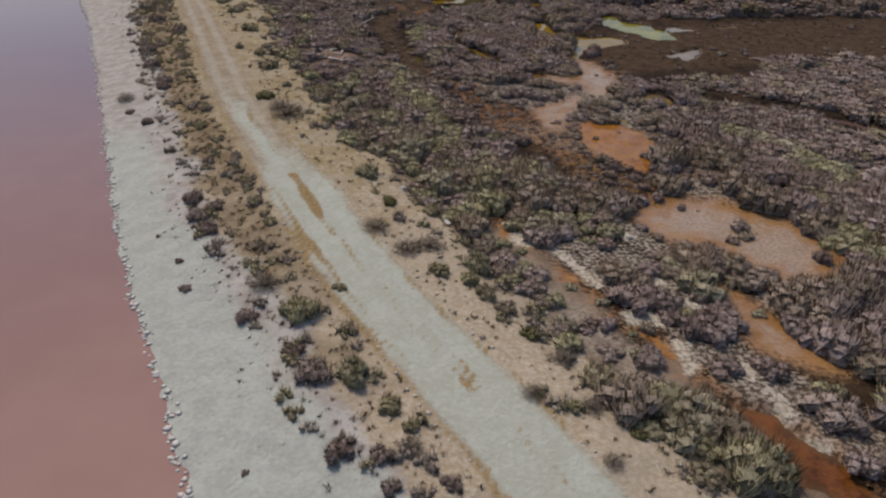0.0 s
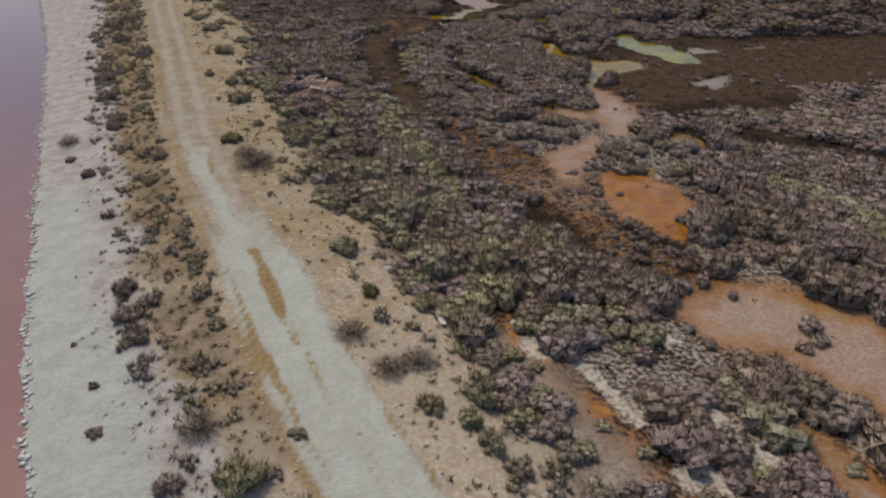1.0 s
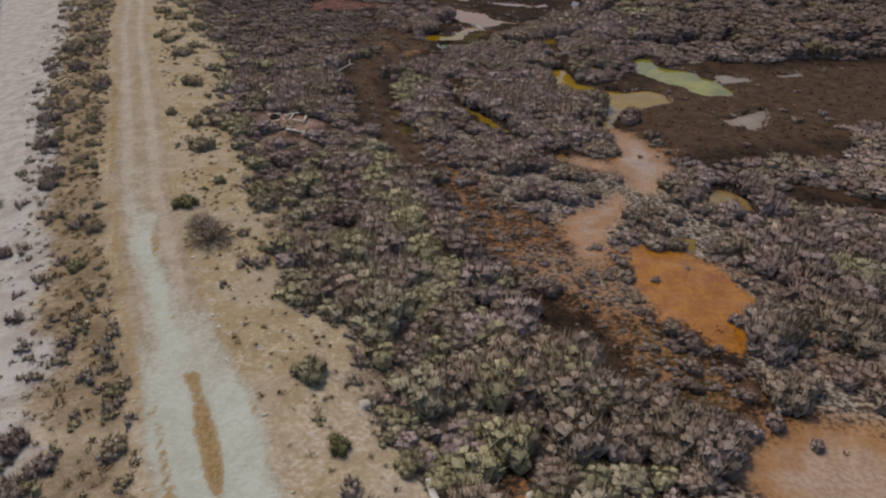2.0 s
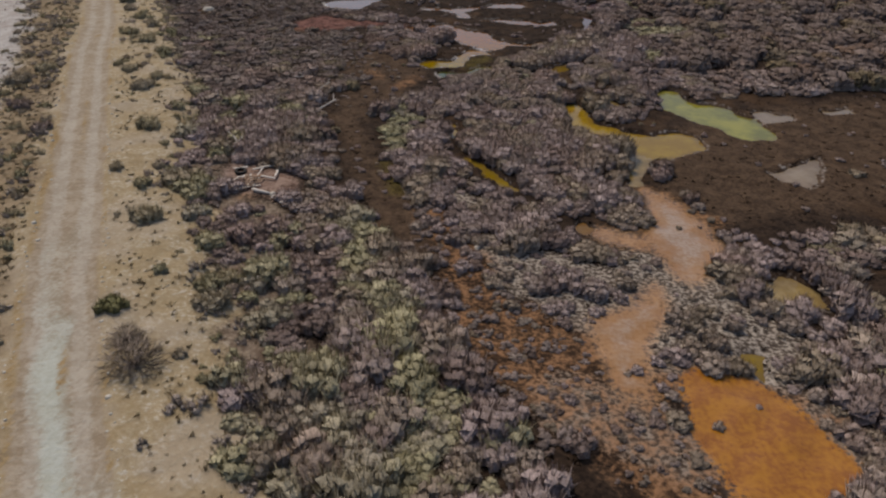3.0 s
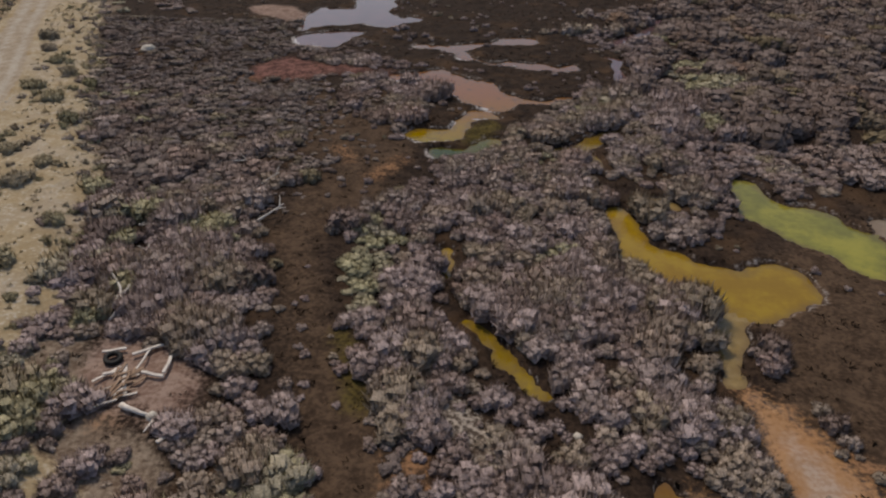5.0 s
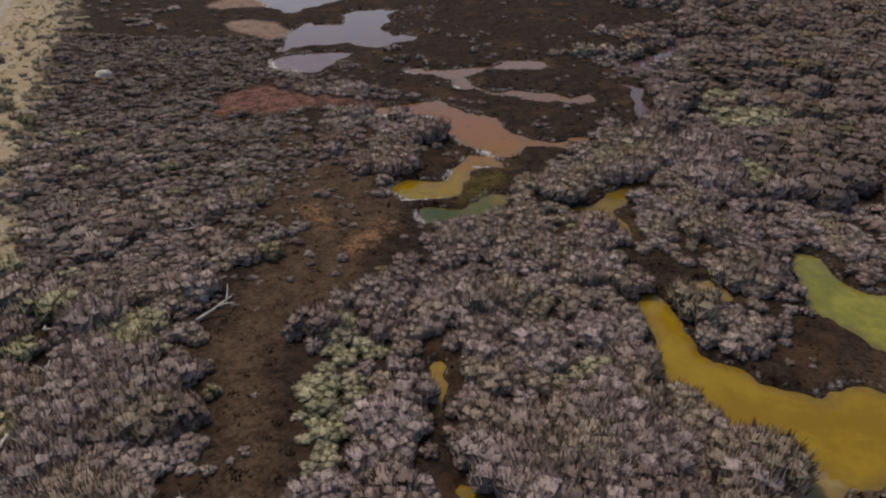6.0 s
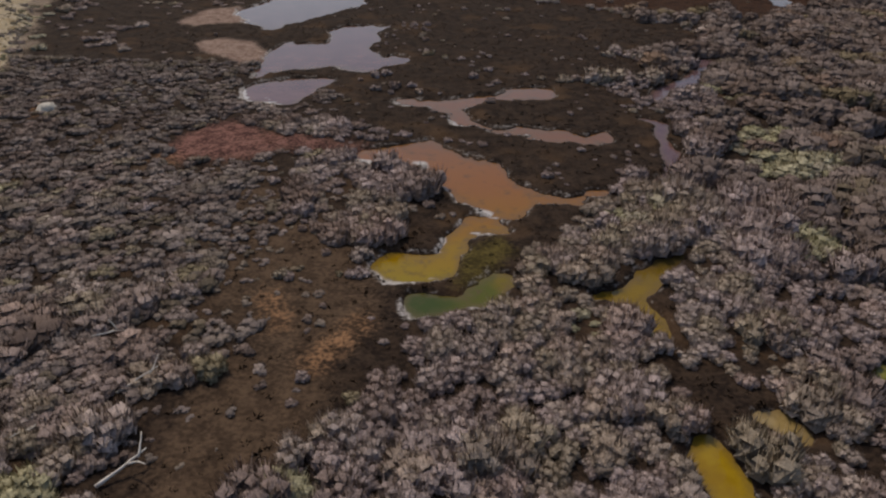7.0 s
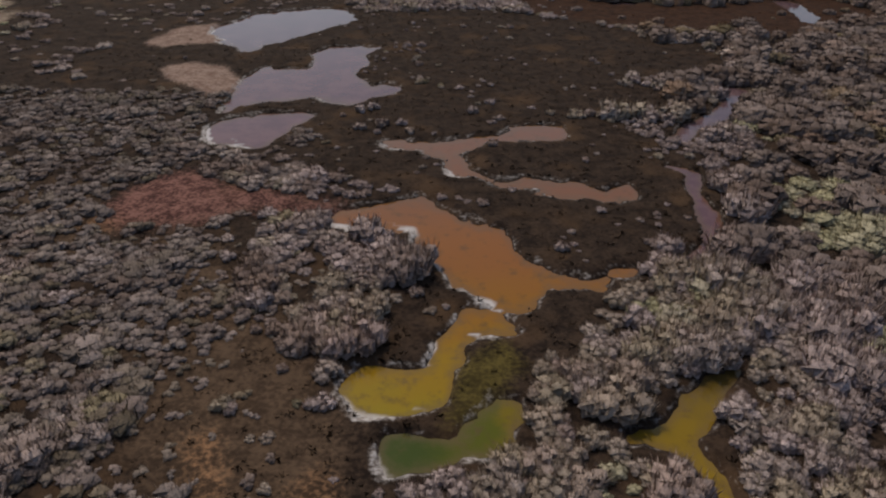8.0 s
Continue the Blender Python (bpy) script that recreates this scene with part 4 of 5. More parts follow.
def marsh_growth():
    x, y, rng = scatter(-50, 66, 12, 176, 0.78, 5)
    keep = in_view(x, y) & (x > bank(y) - 0.5 - 1.4 * fbm(x, y, 3.2, 37))
    x, y = x[keep], y[keep]
    pools, flats, greens = pool_depth(x, y), nearest(x, y, FLATS) + 0.5 * fbm(x, y, 2.2, 61), nearest(x, y, GREENS) + 0.4 * fbm(x, y, 1.4, 63)
    bare = np.minimum(np.minimum(np.minimum(mud(x, y, "red"), mud(x, y, "blush")), mud(x, y, "salmon")), np.minimum(np.minimum(mud(x, y, "pink"), mud(x, y, "peat")), mud(x, y, "pale")))
    loose = np.minimum(mud(x, y, "crust"), mud(x, y, "rust"))
    thick, thin = 1.0 - 0.14 * ease(fbm(x, y, 4.0, 66), 0.1, 0.7), 0.03 + 0.3 * ease(fbm(x, y, 4.0, 65), 0.35, 0.8) + np.where((y > 85) & (x < -1), 0.04, 0.0)
    rim = ease(flats + 0.4 * fbm(x, y, 1.5, 62), -0.9, 0.6)
    chance = thin + (thick - thin) * rim
    chance = np.where((loose < 0) & (flats > 0), np.where(y > 40, 0.8, 0.42), chance)
    rusty = (mud(x, y, "rust") < 0.3) & (y > 38) & (y < 62)
    chance = np.where(rusty, np.maximum(chance, 0.55), chance)
    mound = nearest(x, y, MOUNDS) + 0.3 * fbm(x, y, 1.6, 64)
    chance = np.where(mound < 0, 0.95, chance)
    chance = np.where(bare < 0.15, 0.05, chance)
    open_heath = ease(x + 13.5 + 2 * fbm(x, y, 5.0, 91), 1.0, -1.0) * ease(y, 102, 106)
    west = ease(x, -6.8, -8.6) * ease(y + 2 * fbm(x, y, 4.0, 93), 80, 86)
    chance = chance * (1 - 0.45 * open_heath) * (1 - 0.8 * west) * np.where(nearest(x, y, [CLEARING, TRACE]) < 0.2, 0.0, 1.0)
    chance = chance * np.where((x < bank(y) + 3.2) & (y < 80), np.where(y < 34, 0.5, 0.72), 1.0)
    bare_spot = np.where(bare < 0.15, 0.45, np.where(rusty & (flats < 0), 1.3, np.where(mound < 0, 1.5, 1.0))) * (1 - 0.35 * open_heath)
    keep = (rng.uniform(0, 1, len(x)) < chance) & (pools > 0.35)
    x, y, flats, greens, loose, bare_spot = x[keep], y[keep], flats[keep], greens[keep], loose[keep], bare_spot[keep]
    size = 0.8 * np.exp(rng.normal(0, 0.28, len(x))) * np.where(y < 60, 1.12, 1.0) * (0.32 + 0.68 * ease(flats, -1.4, 0.7)) * np.where((loose < 0) & (y > 40), 0.46, 1.0) * np.exp(0.3 * fbm(x, y, 9.0, 67) + 0.45 * fbm(x, y, 2.4, 68, 2)) * bare_spot
    heath = (x < -5.5 + 2.5 * fbm(x, y, 5.0, 77)) & ((y > 83 + 4 * fbm(x, y, 6.0, 78)) | ((y > 45) & (y < 66) & (x < bank(y) + 3.5)))
    heath |= (flats < 0) & (rng.uniform(0, 1, len(x)) < 0.45)
    heath |= nearest(x, y, [DARK_STRIP]) < 0
    # right-hand band: darker foliage carries the shade between the bushes in its colour
    heath |= (x > 19 + 2 * fbm(x, y, 5.0, 79)) & (y > 37) & (y < 93)
    bank_zone = (x < bank(y) + 4.0) & (y < 80)
    size = np.clip(size * np.where(heath & (flats > 0), 1.1, 1.0) * np.where(bank_zone, 0.8, 1.0) * 1.08, 0.2, 1.55)
    tall = size * rng.uniform(0.68, 1.05, len(x)) * np.exp(0.25 * fbm(x, y, 2.4, 68, 2)) * np.where(greens < 0, 0.7, 1.0) * np.where(heath & (flats > 0) & ~bank_zone, 0.6, 1.0)
    tint = np.mod(0.28 + 0.3 * fbm(x, y, 6.0, 69) + rng.normal(0, 0.09, len(x)) + np.where(heath, rng.normal(0, 0.2, len(x)), 0), 1.0)
    tint = np.where(bank_zone & heath & (y < 68), np.mod(0.6 + rng.normal(0, 0.16, len(x)), 1.0), tint)
    woods = (x > 19.5 + 4 * fbm(x, y, 8, 71)) & (y > 92) & (flats > 0.5) & (greens > 0)
    woods |= (x > 30) & (y > 88) & (flats > 0.5)
    green = ((greens < 0) | ((x < bank(y) + 3.5) & (rng.uniform(0, 1, len(x)) < np.where(y < 60, 0.36, 0.32))) | ((y < 48) & (x < bank(y) + 10) & (rng.uniform(0, 1, len(x)) < 0.3))) & ~woods
    heath &= ~green & ~woods & (rng.uniform(0, 1, len(x)) < 0.8)
    grey = ~green & ~woods & ~heath
    near = grey & (y > 60) & (y < 90) & (x > -3) & (x < 9)
    picked = np.flatnonzero(near)[:300]
    kinds = bush_kind("grey_saltbush", RICH[:4], GREY_LEAF, "rounded grey saltbush of leafy lobes on the marsh", "bush", "saltbushes of the marsh")
    set_out(kinds, [(x[i], y[i], size[i]) for i in picked], rng, 1.0, 0.85)
    grey[picked] = False
    close = (y < 102) & (x > -15) & (x < np.where(y < 45, 24, 16))
    middle = (y < 120) & (x > -28) & (x < 26) & ~close
    for part_of, shapes, name in ((close, RICH, "saltbush_thicket"), (middle, MID, "saltbush_belt"), (~close & ~middle, LIGHT, "far_saltbush_thicket")):
        g = grey & part_of
        thicket(name, shapes, x[g], y[g], size[g], tall[g], tint[g], GREY_LEAF, rng, "dense thicket of lilac-grey saltbush on dark mud", "bushes")
        g = heath & part_of
        thicket(name.replace("saltbush", "heath"), shapes, x[g], y[g], size[g], tall[g], tint[g], HEATH_LEAF, rng, "brown-grey low heath below the verge and shade-darkened bushes to the right", "bushes")
        g = green & part_of
        thicket(name.replace("saltbush", "green_bush"), shapes, x[g], y[g], size[g], tall[g], rng.uniform(0, 1, g.sum()), GREEN_LEAF, rng, "yellow-green low saltbush growing in patches", "bushes")
    w = np.flatnonzero(woods)
    w = w[rng.uniform(0, 1, len(w)) < 0.24]
    big = np.minimum(size[w] * 1.9 * np.exp(rng.normal(0, 0.2, len(w))), 2.1)
    thicket("tall_scrub", WOODY, x[w], y[w], big, big * rng.uniform(0.55, 0.95, len(w)), np.mod(0.25 + 0.4 * fbm(x[w], y[w], 4.0, 73) + rng.normal(0, 0.14, len(w)), 1), WOODY_LEAF, rng, "tall grey and russet woody scrub at the marsh edge", "bushes")
    # low heath thinning out over brown peat, inland of the bank
    x, y, rng = scatter(-40, -4, 78, 128, 0.52, 14)
    inner = ease(x + 2.2 * fbm(x, y, 4.0, 94), -6.0, -11.5)
    keep = in_view(x, y) & (x > bank(y) + 0.5) & (y > 81 + 2.5 * fbm(x, y, 4.0, 93)) & (pool_depth(x, y) > 0.5) & (mud(x, y, "pink") > 0.3) & (rng.uniform(0, 1, len(x)) < (0.12 + 0.7 * inner) * np.where(y > 103, 0.7, 1.0))
    x, y, inner = x[keep], y[keep], inner[keep]
    size = (0.22 + 0.34 * inner) * np.exp(rng.normal(0, 0.3, len(x)) + 0.4 * fbm(x, y, 2.4, 68, 2))
    thicket("low_heath", HEATH, x, y, size, size * rng.uniform(0.7, 1.1, len(x)), np.mod(0.3 + 0.25 * fbm(x, y, 3.0, 97) + rng.normal(0, 0.12, len(x)), 1.0), PEAT_HEATH_LEAF, rng, "knee-high grey-brown heath over peat", "bushes")
    # stunted heath over the rust-stained peat
    x, y, rng = scatter(-4, 13, 36, 66, 0.46, 16)
    stain = mud(x, y, "rust")
    keep = (stain < 0.9) & (mud(x, y, "red") > 0.2) & (mud(x, y, "salmon") > 0.2) & (pool_depth(x, y) > 0.3) & (rng.uniform(0, 1, len(x)) < 0.35 + 0.4 * ease(fbm(x, y, 2.0, 98), -0.4, 0.4))
    x, y = x[keep], y[keep]
    size = 0.24 * np.exp(rng.normal(0, 0.3, len(x)) + 0.3 * fbm(x, y, 2.4, 99, 2))
    thicket("stunted_heath", HEATH, x, y, size, size * rng.uniform(0.6, 1.1, len(x)), rng.uniform(0, 1, len(x)), PEAT_HEATH_LEAF, rng, "stunted grey-brown heath over rust-stained peat", "bushes")
    # the same marsh goes on to the side of the flight
    x, y, rng = scatter(4, 76, -16, 112, 1.5, 12)
    keep = ~in_view(x, y, 3.4) & (x > bank(np.maximum(y, 12)) + 1.0 + np.maximum(12 - y, 0) * 0.6) & (nearest(x, y, FLATS) > 0.2) & (fbm(x, y, 5.0, 95) > -0.45)
    x, y = x[keep], y[keep]
    size = 1.05 * np.exp(rng.normal(0, 0.25, len(x)))
    thicket("outer_saltbush", COARSE, x, y, size, size * 0.8, np.mod(0.28 + 0.3 * fbm(x, y, 6.0, 69), 1.0), GREY_LEAF, rng, "grey saltbush farther along the marsh", "bushes")
    # low brown samphire over the flats and between the bushes
    x, y, rng = scatter(-50, 60, 12, 168, 0.6, 6)
    keep = in_view(x, y) & (x > bank(y) + 0.2)
    x, y = x[keep], y[keep]
    pools, flats = pool_depth(x, y), nearest(x, y, FLATS)
    bare = np.minimum(np.minimum(np.minimum(mud(x, y, "red"), mud(x, y, "blush")), mud(x, y, "salmon")), np.minimum(np.minimum(mud(x, y, "pink"), mud(x, y, "peat")), mud(x, y, "pale")))
    chance = np.where(flats < 0.6, 0.55 + 0.4 * ease(fbm(x, y, 2.6, 75), -0.3, 0.6), 0.25) * np.where(bare < 0, 0.16, 1.0) * np.where(mud(x, y, "rust") < 0, 0.25, 1.0)
    keep = (rng.uniform(0, 1, len(x)) < chance) & (pools > 0.05)
    x, y = x[keep], y[keep]
    size = rng.uniform(0.1, 0.3, len(x))
    thicket("samphire_mat", MAT, x, y, size * 1.4, size * rng.uniform(0.5, 1.2, len(x)), rng.uniform(0, 1, len(x)), BROWN_LEAF, rng, "low dark brown samphire over peat", "bushes")


marsh_growth()


def verge_growth():
    rng = np.random.default_rng(8)
    dark = [(-13.8, 34.9, 0.8), (-12.0, 31.6, 0.8), (-8.2, 24.2, 0.7), (-4.8, 20.5, 1.0), (-3.3, 16.7, 0.8), (-1.9, 16.4, 0.6), (-6.3, 16.1, 0.2), (-22.4, 54.7, 0.9), (-25.6, 60.9, 1.0), (-27.7, 65.6, 1.0), (-31.2, 78.1, 1.2), (-27.3, 73.5, 1.0),
            (-11.6, 26.6, 0.4), (-12.7, 29.0, 0.3), (-14.6, 31.5, 0.2), (-5.8, 21.8, 0.6), (-12.4, 33.9, 0.7), (-23.2, 49.8, 0.5), (-21.0, 47.4, 0.6), (0.4, 15.3, 0.5), (-1.5, 15.2, 0.5), (-20.0, 78.5, 0.7), (-15.1, 64.6, 0.4), (-12.5, 59.6, 0.5), (-13.0, 33.0, 0.8), (-22.8, 56.2, 0.8)]
    olive = [(-6.0, 24.3, 1.0), (-3.3, 20.4, 0.9), (-1.8, 18.8, 0.6), (-1.0, 17.8, 0.41), (-10.4, 34.8, 0.6), (-11.6, 37.6, 0.5), (-9.0, 32.4, 0.5), (-17.6, 49.9, 0.7), (-16.8, 46.0, 0.6), (-34.3, 83.9, 1.2), (-10.3, 54.8, 0.9), (-0.6, 34.6, 0.8), (-4.6, 38.8, 0.9), (-15.4, 60.8, 1.0),
             (-20.3, 74.6, 1.1), (2.0, 26.1, 0.7), (2.8, 25.1, 0.6), (1.6, 28.7, 1.0), (1.2, 27.2, 0.6), (-0.2, 27.8, 0.7), (6.2, 20.8, 1.0), (4.7, 18.9, 0.5), (8.0, 19.5, 0.7), (8.7, 18.4, 0.5), (8.6, 16.0, 0.7), (-4.6, 26.4, 0.4)]
    inland = [(-17.1, 64.9, 0.7), (-19.6, 67.2, 0.6), (-24.0, 83.3, 1.1), (-9.7, 53.4, 1.0), (-12.8, 55.6, 0.5), (-14.9, 66.7, 0.5), (-34.0, 87.5, 1.0), (-40.4, 103.3, 1.0), (-9.9, 49.6, 0.4), (-8.6, 48.3, 0.4), (-9.7, 55.7, 0.7), (-32.1, 100.8, 1.2), (-19.7, 78.7, 0.8), (-25.9, 93.6, 0.9),
              (-18.1, 73.2, 0.4), (-23.8, 86.0, 0.8), (-26.9, 87.8, 0.9), (-15.7, 66.7, 0.5), (-17.3, 67.9, 0.5), (-29.1, 98.1, 1.1), (-38.3, 116.3, 1.2), (-28.5, 102.7, 0.8), (-18.3, 71.8, 0.4), (-33.6, 108.0, 1.0), (-36.2, 112.0, 1.0), (-31.0, 104.6, 0.9)]
    fresh = [(3.7, 23.4, 0.6), (6.8, 17.8, 0.4), (-13.8, 52.6, 0.9), (-3.0, 35.2, 0.6), (-15.2, 61.4, 0.6)]
    grey = [(-3.5, 32.0, 0.75), (4.7, 21.9, 0.6), (-8.0, 26.5, 0.8), (5.6, 16.3, 0.4), (-0.7, 30.3, 0.8), (-1.8, 29.8, 0.7), (5.2, 24.3, 0.7), (-0.9, 16.9, 0.4), (3.4, 19.6, 0.5), (5.4, 19.0, 0.5), (-24.6, 52.6, 0.8)]
    bare = [(-11.4, 48.9, 1.6), (-12.3, 50.4, 1.0)]
    leafy_shapes = [plant(620, 0.7, 100 + s, 9, 0.23, 0.34, 0.06, 5) for s in range(4)]
    set_out(bush_kind("dark_shrub", leafy_shapes[:3], DARK_LEAF, "dark purple-brown low shrub on pale sand", "shrub", "shrubs on the sand"), dark, rng, 1.0, 0.8)
    olives = bush_kind("olive_shrub", leafy_shapes, OLIVE_LEAF, "olive-green rounded shrub beside the dirt track", "shrub", "shrubs beside the track")
    set_out(olives, olive + inland, rng, 1.1, 0.85)
    set_out(bush_kind("green_shrub", leafy_shapes[:2], FRESH_LEAF, "fresh green shrub on the straw verge", "shrub", "green shrubs on the verge"), fresh, rng, 1.0, 0.9)
    set_out(bush_kind("dry_shrub", TWIGGY[:2], LILAC_LEAF, "dry lilac-grey twiggy shrub on the verge", "shrub", "dry shrubs on the verge"), grey, rng, 1.0, 0.8)
    set_out(bush_kind("leafless_shrub", TWIGGY[2:], LILAC_LEAF, "large leafless dark twiggy shrub beside the track", "shrub"), bare, rng, 0.85, 0.8)
    # straw and low growth over both verges
    x, y, rng = scatter(-62, 16, 11, 150, 0.5, 9)
    r = x - road(y)
    keep = in_view(x, y) & (x < bank(y) + 0.5) & (x > strand(y) - 0.6) & (np.abs(r) > 2.3) & (rng.uniform(0, 1, len(x)) < 0.15 + 0.35 * ease(fbm(x, y, 2.4, 81), -0.3, 0.6))
    x, y = x[keep], y[keep]
    size = rng.uniform(0.4, 1.0, len(x))
    thicket("dry_grass", BLADES, x, y, size, size, rng.uniform(0, 1, len(x)), STRAW_LEAF, rng, "straw-coloured dry grass tufts on sandy soil", "grass")
    x, y, rng = scatter(-62, 14, 11, 150, 0.8, 10)
    r = x - road(y)
    edge = ease(bank(y) - x, 2.2, 0.0)
    left = (r < -2.0)
    chance = np.where(left, 0.25 + 0.4 * ease(fbm(x, y, 3.0, 84), -0.2, 0.5), 0.05 + 0.85 * edge + 0.25 * ease(fbm(x, y, 3.0, 83), 0.1, 0.7))
    keep = in_view(x, y) & (x < bank(y) + 0.3) & (x > strand(y) - 1.0) & (np.abs(r) > 2.4) & (rng.uniform(0, 1, len(x)) < chance)
    x, y = x[keep], y[keep]
    size = rng.uniform(0.18, 0.75, len(x))
    dull = rng.uniform(0, 1, len(x)) < 0.5
    thicket("low_scrub", SCRUB, x[dull], y[dull], size[dull], size[dull] * 0.8, rng.uniform(0, 1, dull.sum()), OLIVE_LEAF, rng, "small olive scrub scattered over the verge", "bushes")
    thicket("dry_scrub", SCRUB, x[~dull], y[~dull], size[~dull], size[~dull] * 0.8, rng.uniform(0, 1, (~dull).sum()), LILAC_LEAF, rng, "small dry grey scrub scattered over the verge", "bushes")
    x, y, rng = scatter(-62, 14, 11, 150, 0.55, 15)
    r = x - road(y)
    left = r < 0
    chance = np.where(left, 0.75 * ease(x - strand(y), -0.8, 0.6), 0.16 + 0.3 * ease(fbm(x, y, 2.4, 87), 0.0, 0.6)) * np.where(y < 26, 0.45, 1.0)
    keep = in_view(x, y) & (x < bank(y) + 0.8) & (np.abs(r) > 2.3) & (rng.uniform(0, 1, len(x)) < chance)
    x, y, left = x[keep], y[keep], left[keep]
    size = rng.uniform(0.14, 0.36, len(x)) * np.where(left, 1.15, 1.0)
    thicket("straw_tussocks", TUSSOCK, x, y, size, size * rng.uniform(0.6, 1.1, len(x)), rng.uniform(0, 1, len(x)), STRAW_LEAF, rng, "tan dry tussocks on the sandy verge", "grass")
    # little clods and sprigs on the upper strand
    x, y, rng = scatter(-62, 2, 14, 120, 0.5, 11)
    f = (x - shore(y)) / (strand(y) - shore(y))
    keep = in_view(x, y) & (f > 0.35) & (f < 1.1) & (rng.uniform(0, 1, len(x)) < 0.75 * ease(f, 0.3, 0.9) * ease(fbm(x, y, 3.0, 85), -0.4, 0.4))
    x, y = x[keep], y[keep]
    size = rng.uniform(0.08, 0.26, len(x))
    thicket("strand_sprigs", LOW, x, y, size, size * 0.8, rng.uniform(0, 1, len(x)), DARK_LEAF, rng, "small brown sprigs on the upper strand", "bushes")


verge_growth()


# ---- salt rim, stones and cast-off timber ----
def lump(radius, flat, seed, rings=5):
    rng = np.random.default_rng(seed)
    v = [(0, 0, flat * radius)] + [(radius * 0.75 * math.cos(a) * rng.uniform(0.8, 1.2), radius * 0.75 * math.sin(a) * rng.uniform(0.8, 1.2), flat * radius * rng.uniform(0.7, 0.95)) for a in np.arange(rings) * 6.283 / rings]
    v += [(radius * math.cos(a) * rng.uniform(0.85, 1.2), radius * math.sin(a) * rng.uniform(0.85, 1.2), -0.05) for a in np.arange(rings) * 6.283 / rings + 0.3]
    f = []
    for j in range(rings):
        k = (j + 1) % rings
        f += [(0, 1 + j, 1 + k), (1 + j, 1 + rings + j, 1 + rings + k), (1 + j, 1 + rings + k, 1 + k)]
    v = np.array(v)
    return v, np.array(f), unit(v * (1, 1, 1.5) + (0, 0, 0.15 * radius))


def shore_crust():
    rng = np.random.default_rng(12)
    y = rng.uniform(13, 118, 900)
    x = shore(y) + 0.16 * fbm(y, y * 0, 1.3, 91) + rng.normal(0, 0.13, 900)
    size = np.exp(rng.normal(-2.5, 0.32, 900))
    shapes = [lump(1.0, 0.3, s, 5) for s in range(6)]
    thicket("salt_crust", shapes, x, y, size, size * rng.uniform(0.3, 0.6, 900), rng.uniform(0, 1, 900), CRUST, rng, "ragged white salt crust along the waterline", "salt crust").location.z = 0.05
    y = np.concatenate([np.arange(13, 100, 0.42)] * 2)
    side = np.where(np.arange(len(y)) < len(y) // 2, 1.0, -1.0)
    x = road(y) + side * (np.interp(y, (36, 46), (2.25, 1.9)) + 0.2 * rng.normal(0, 1, len(y)))
    size = rng.uniform(0.03, 0.1, len(y)) * np.where(rng.uniform(0, 1, len(y)) < 0.12, 1.7, 1.0)
    thicket("track_rubble", shapes, x, y, size, size * 1.4, rng.uniform(0, 1, len(y)), STONE, rng, "pale stones and clods along the edges of the track", "stones")
    for x, y, r in ((3.3, 33.6, 0.22), (-2.4, 37.4, 0.3), (-9.6, 64.9, 0.25), (9.7, 32.3, 0.25), (-1.4, 39.2, 0.25), (2.2, 59.2, 0.2), (-28.0, 114.4, 0.8), (5.6, 64.4, 0.22), (-13.4, 71.0, 0.2), (-13.9, 65.9, 0.2)):
        v, f, n = lump(r, 0.6, int(100 + 10 * r), 6)
        ob = tagged(new("stone", tri_mesh("stone", v, f, STONE)), "pale limestone lump lying on the ground", "stone", "loose stones")
        ob.matrix_basis = pose(x, y, float(height(np.array([x]), np.array([y]))[0]), 0, 0, 40 * x)


shore_crust()


def plank(name, length, width, thick, mat, label, category, x, y, turn, tilt=0.0, lift=0.0):
    """A sawn timber with worn edges and a slight warp."""
    bm = bmesh.new()
    bmesh.ops.create_cube(bm, size=1, matrix=Matrix.Diagonal((length, width, thick, 1)))
    bmesh.ops.subdivide_edges(bm, edges=[e for e in bm.edges if abs(e.verts[0].co.x - e.verts[1].co.x) > length * 0.5], cuts=5)
    for v in bm.verts:
        v.co.z += 0.03 * math.sin(3.1 * v.co.x / length + x)
        v.co.y += 0.02 * math.sin(7 * v.co.x / length + y)
    bmesh.ops.bevel(bm, geom=list(bm.edges), offset=min(width, thick) * 0.12, segments=1, affect="EDGES")
    me = bpy.data.meshes.new(name)
    bm.to_mesh(me)
    bm.free()
    me.materials.append(mat)
    ob = tagged(new(name, me), label, category)
    z = float(height(np.array([x]), np.array([y]))[0])
    ob.matrix_basis = pose(x, y, z + thick / 2 + lift + 0.5 * length * abs(math.sin(radians(tilt))), 0, tilt, turn)
    return ob


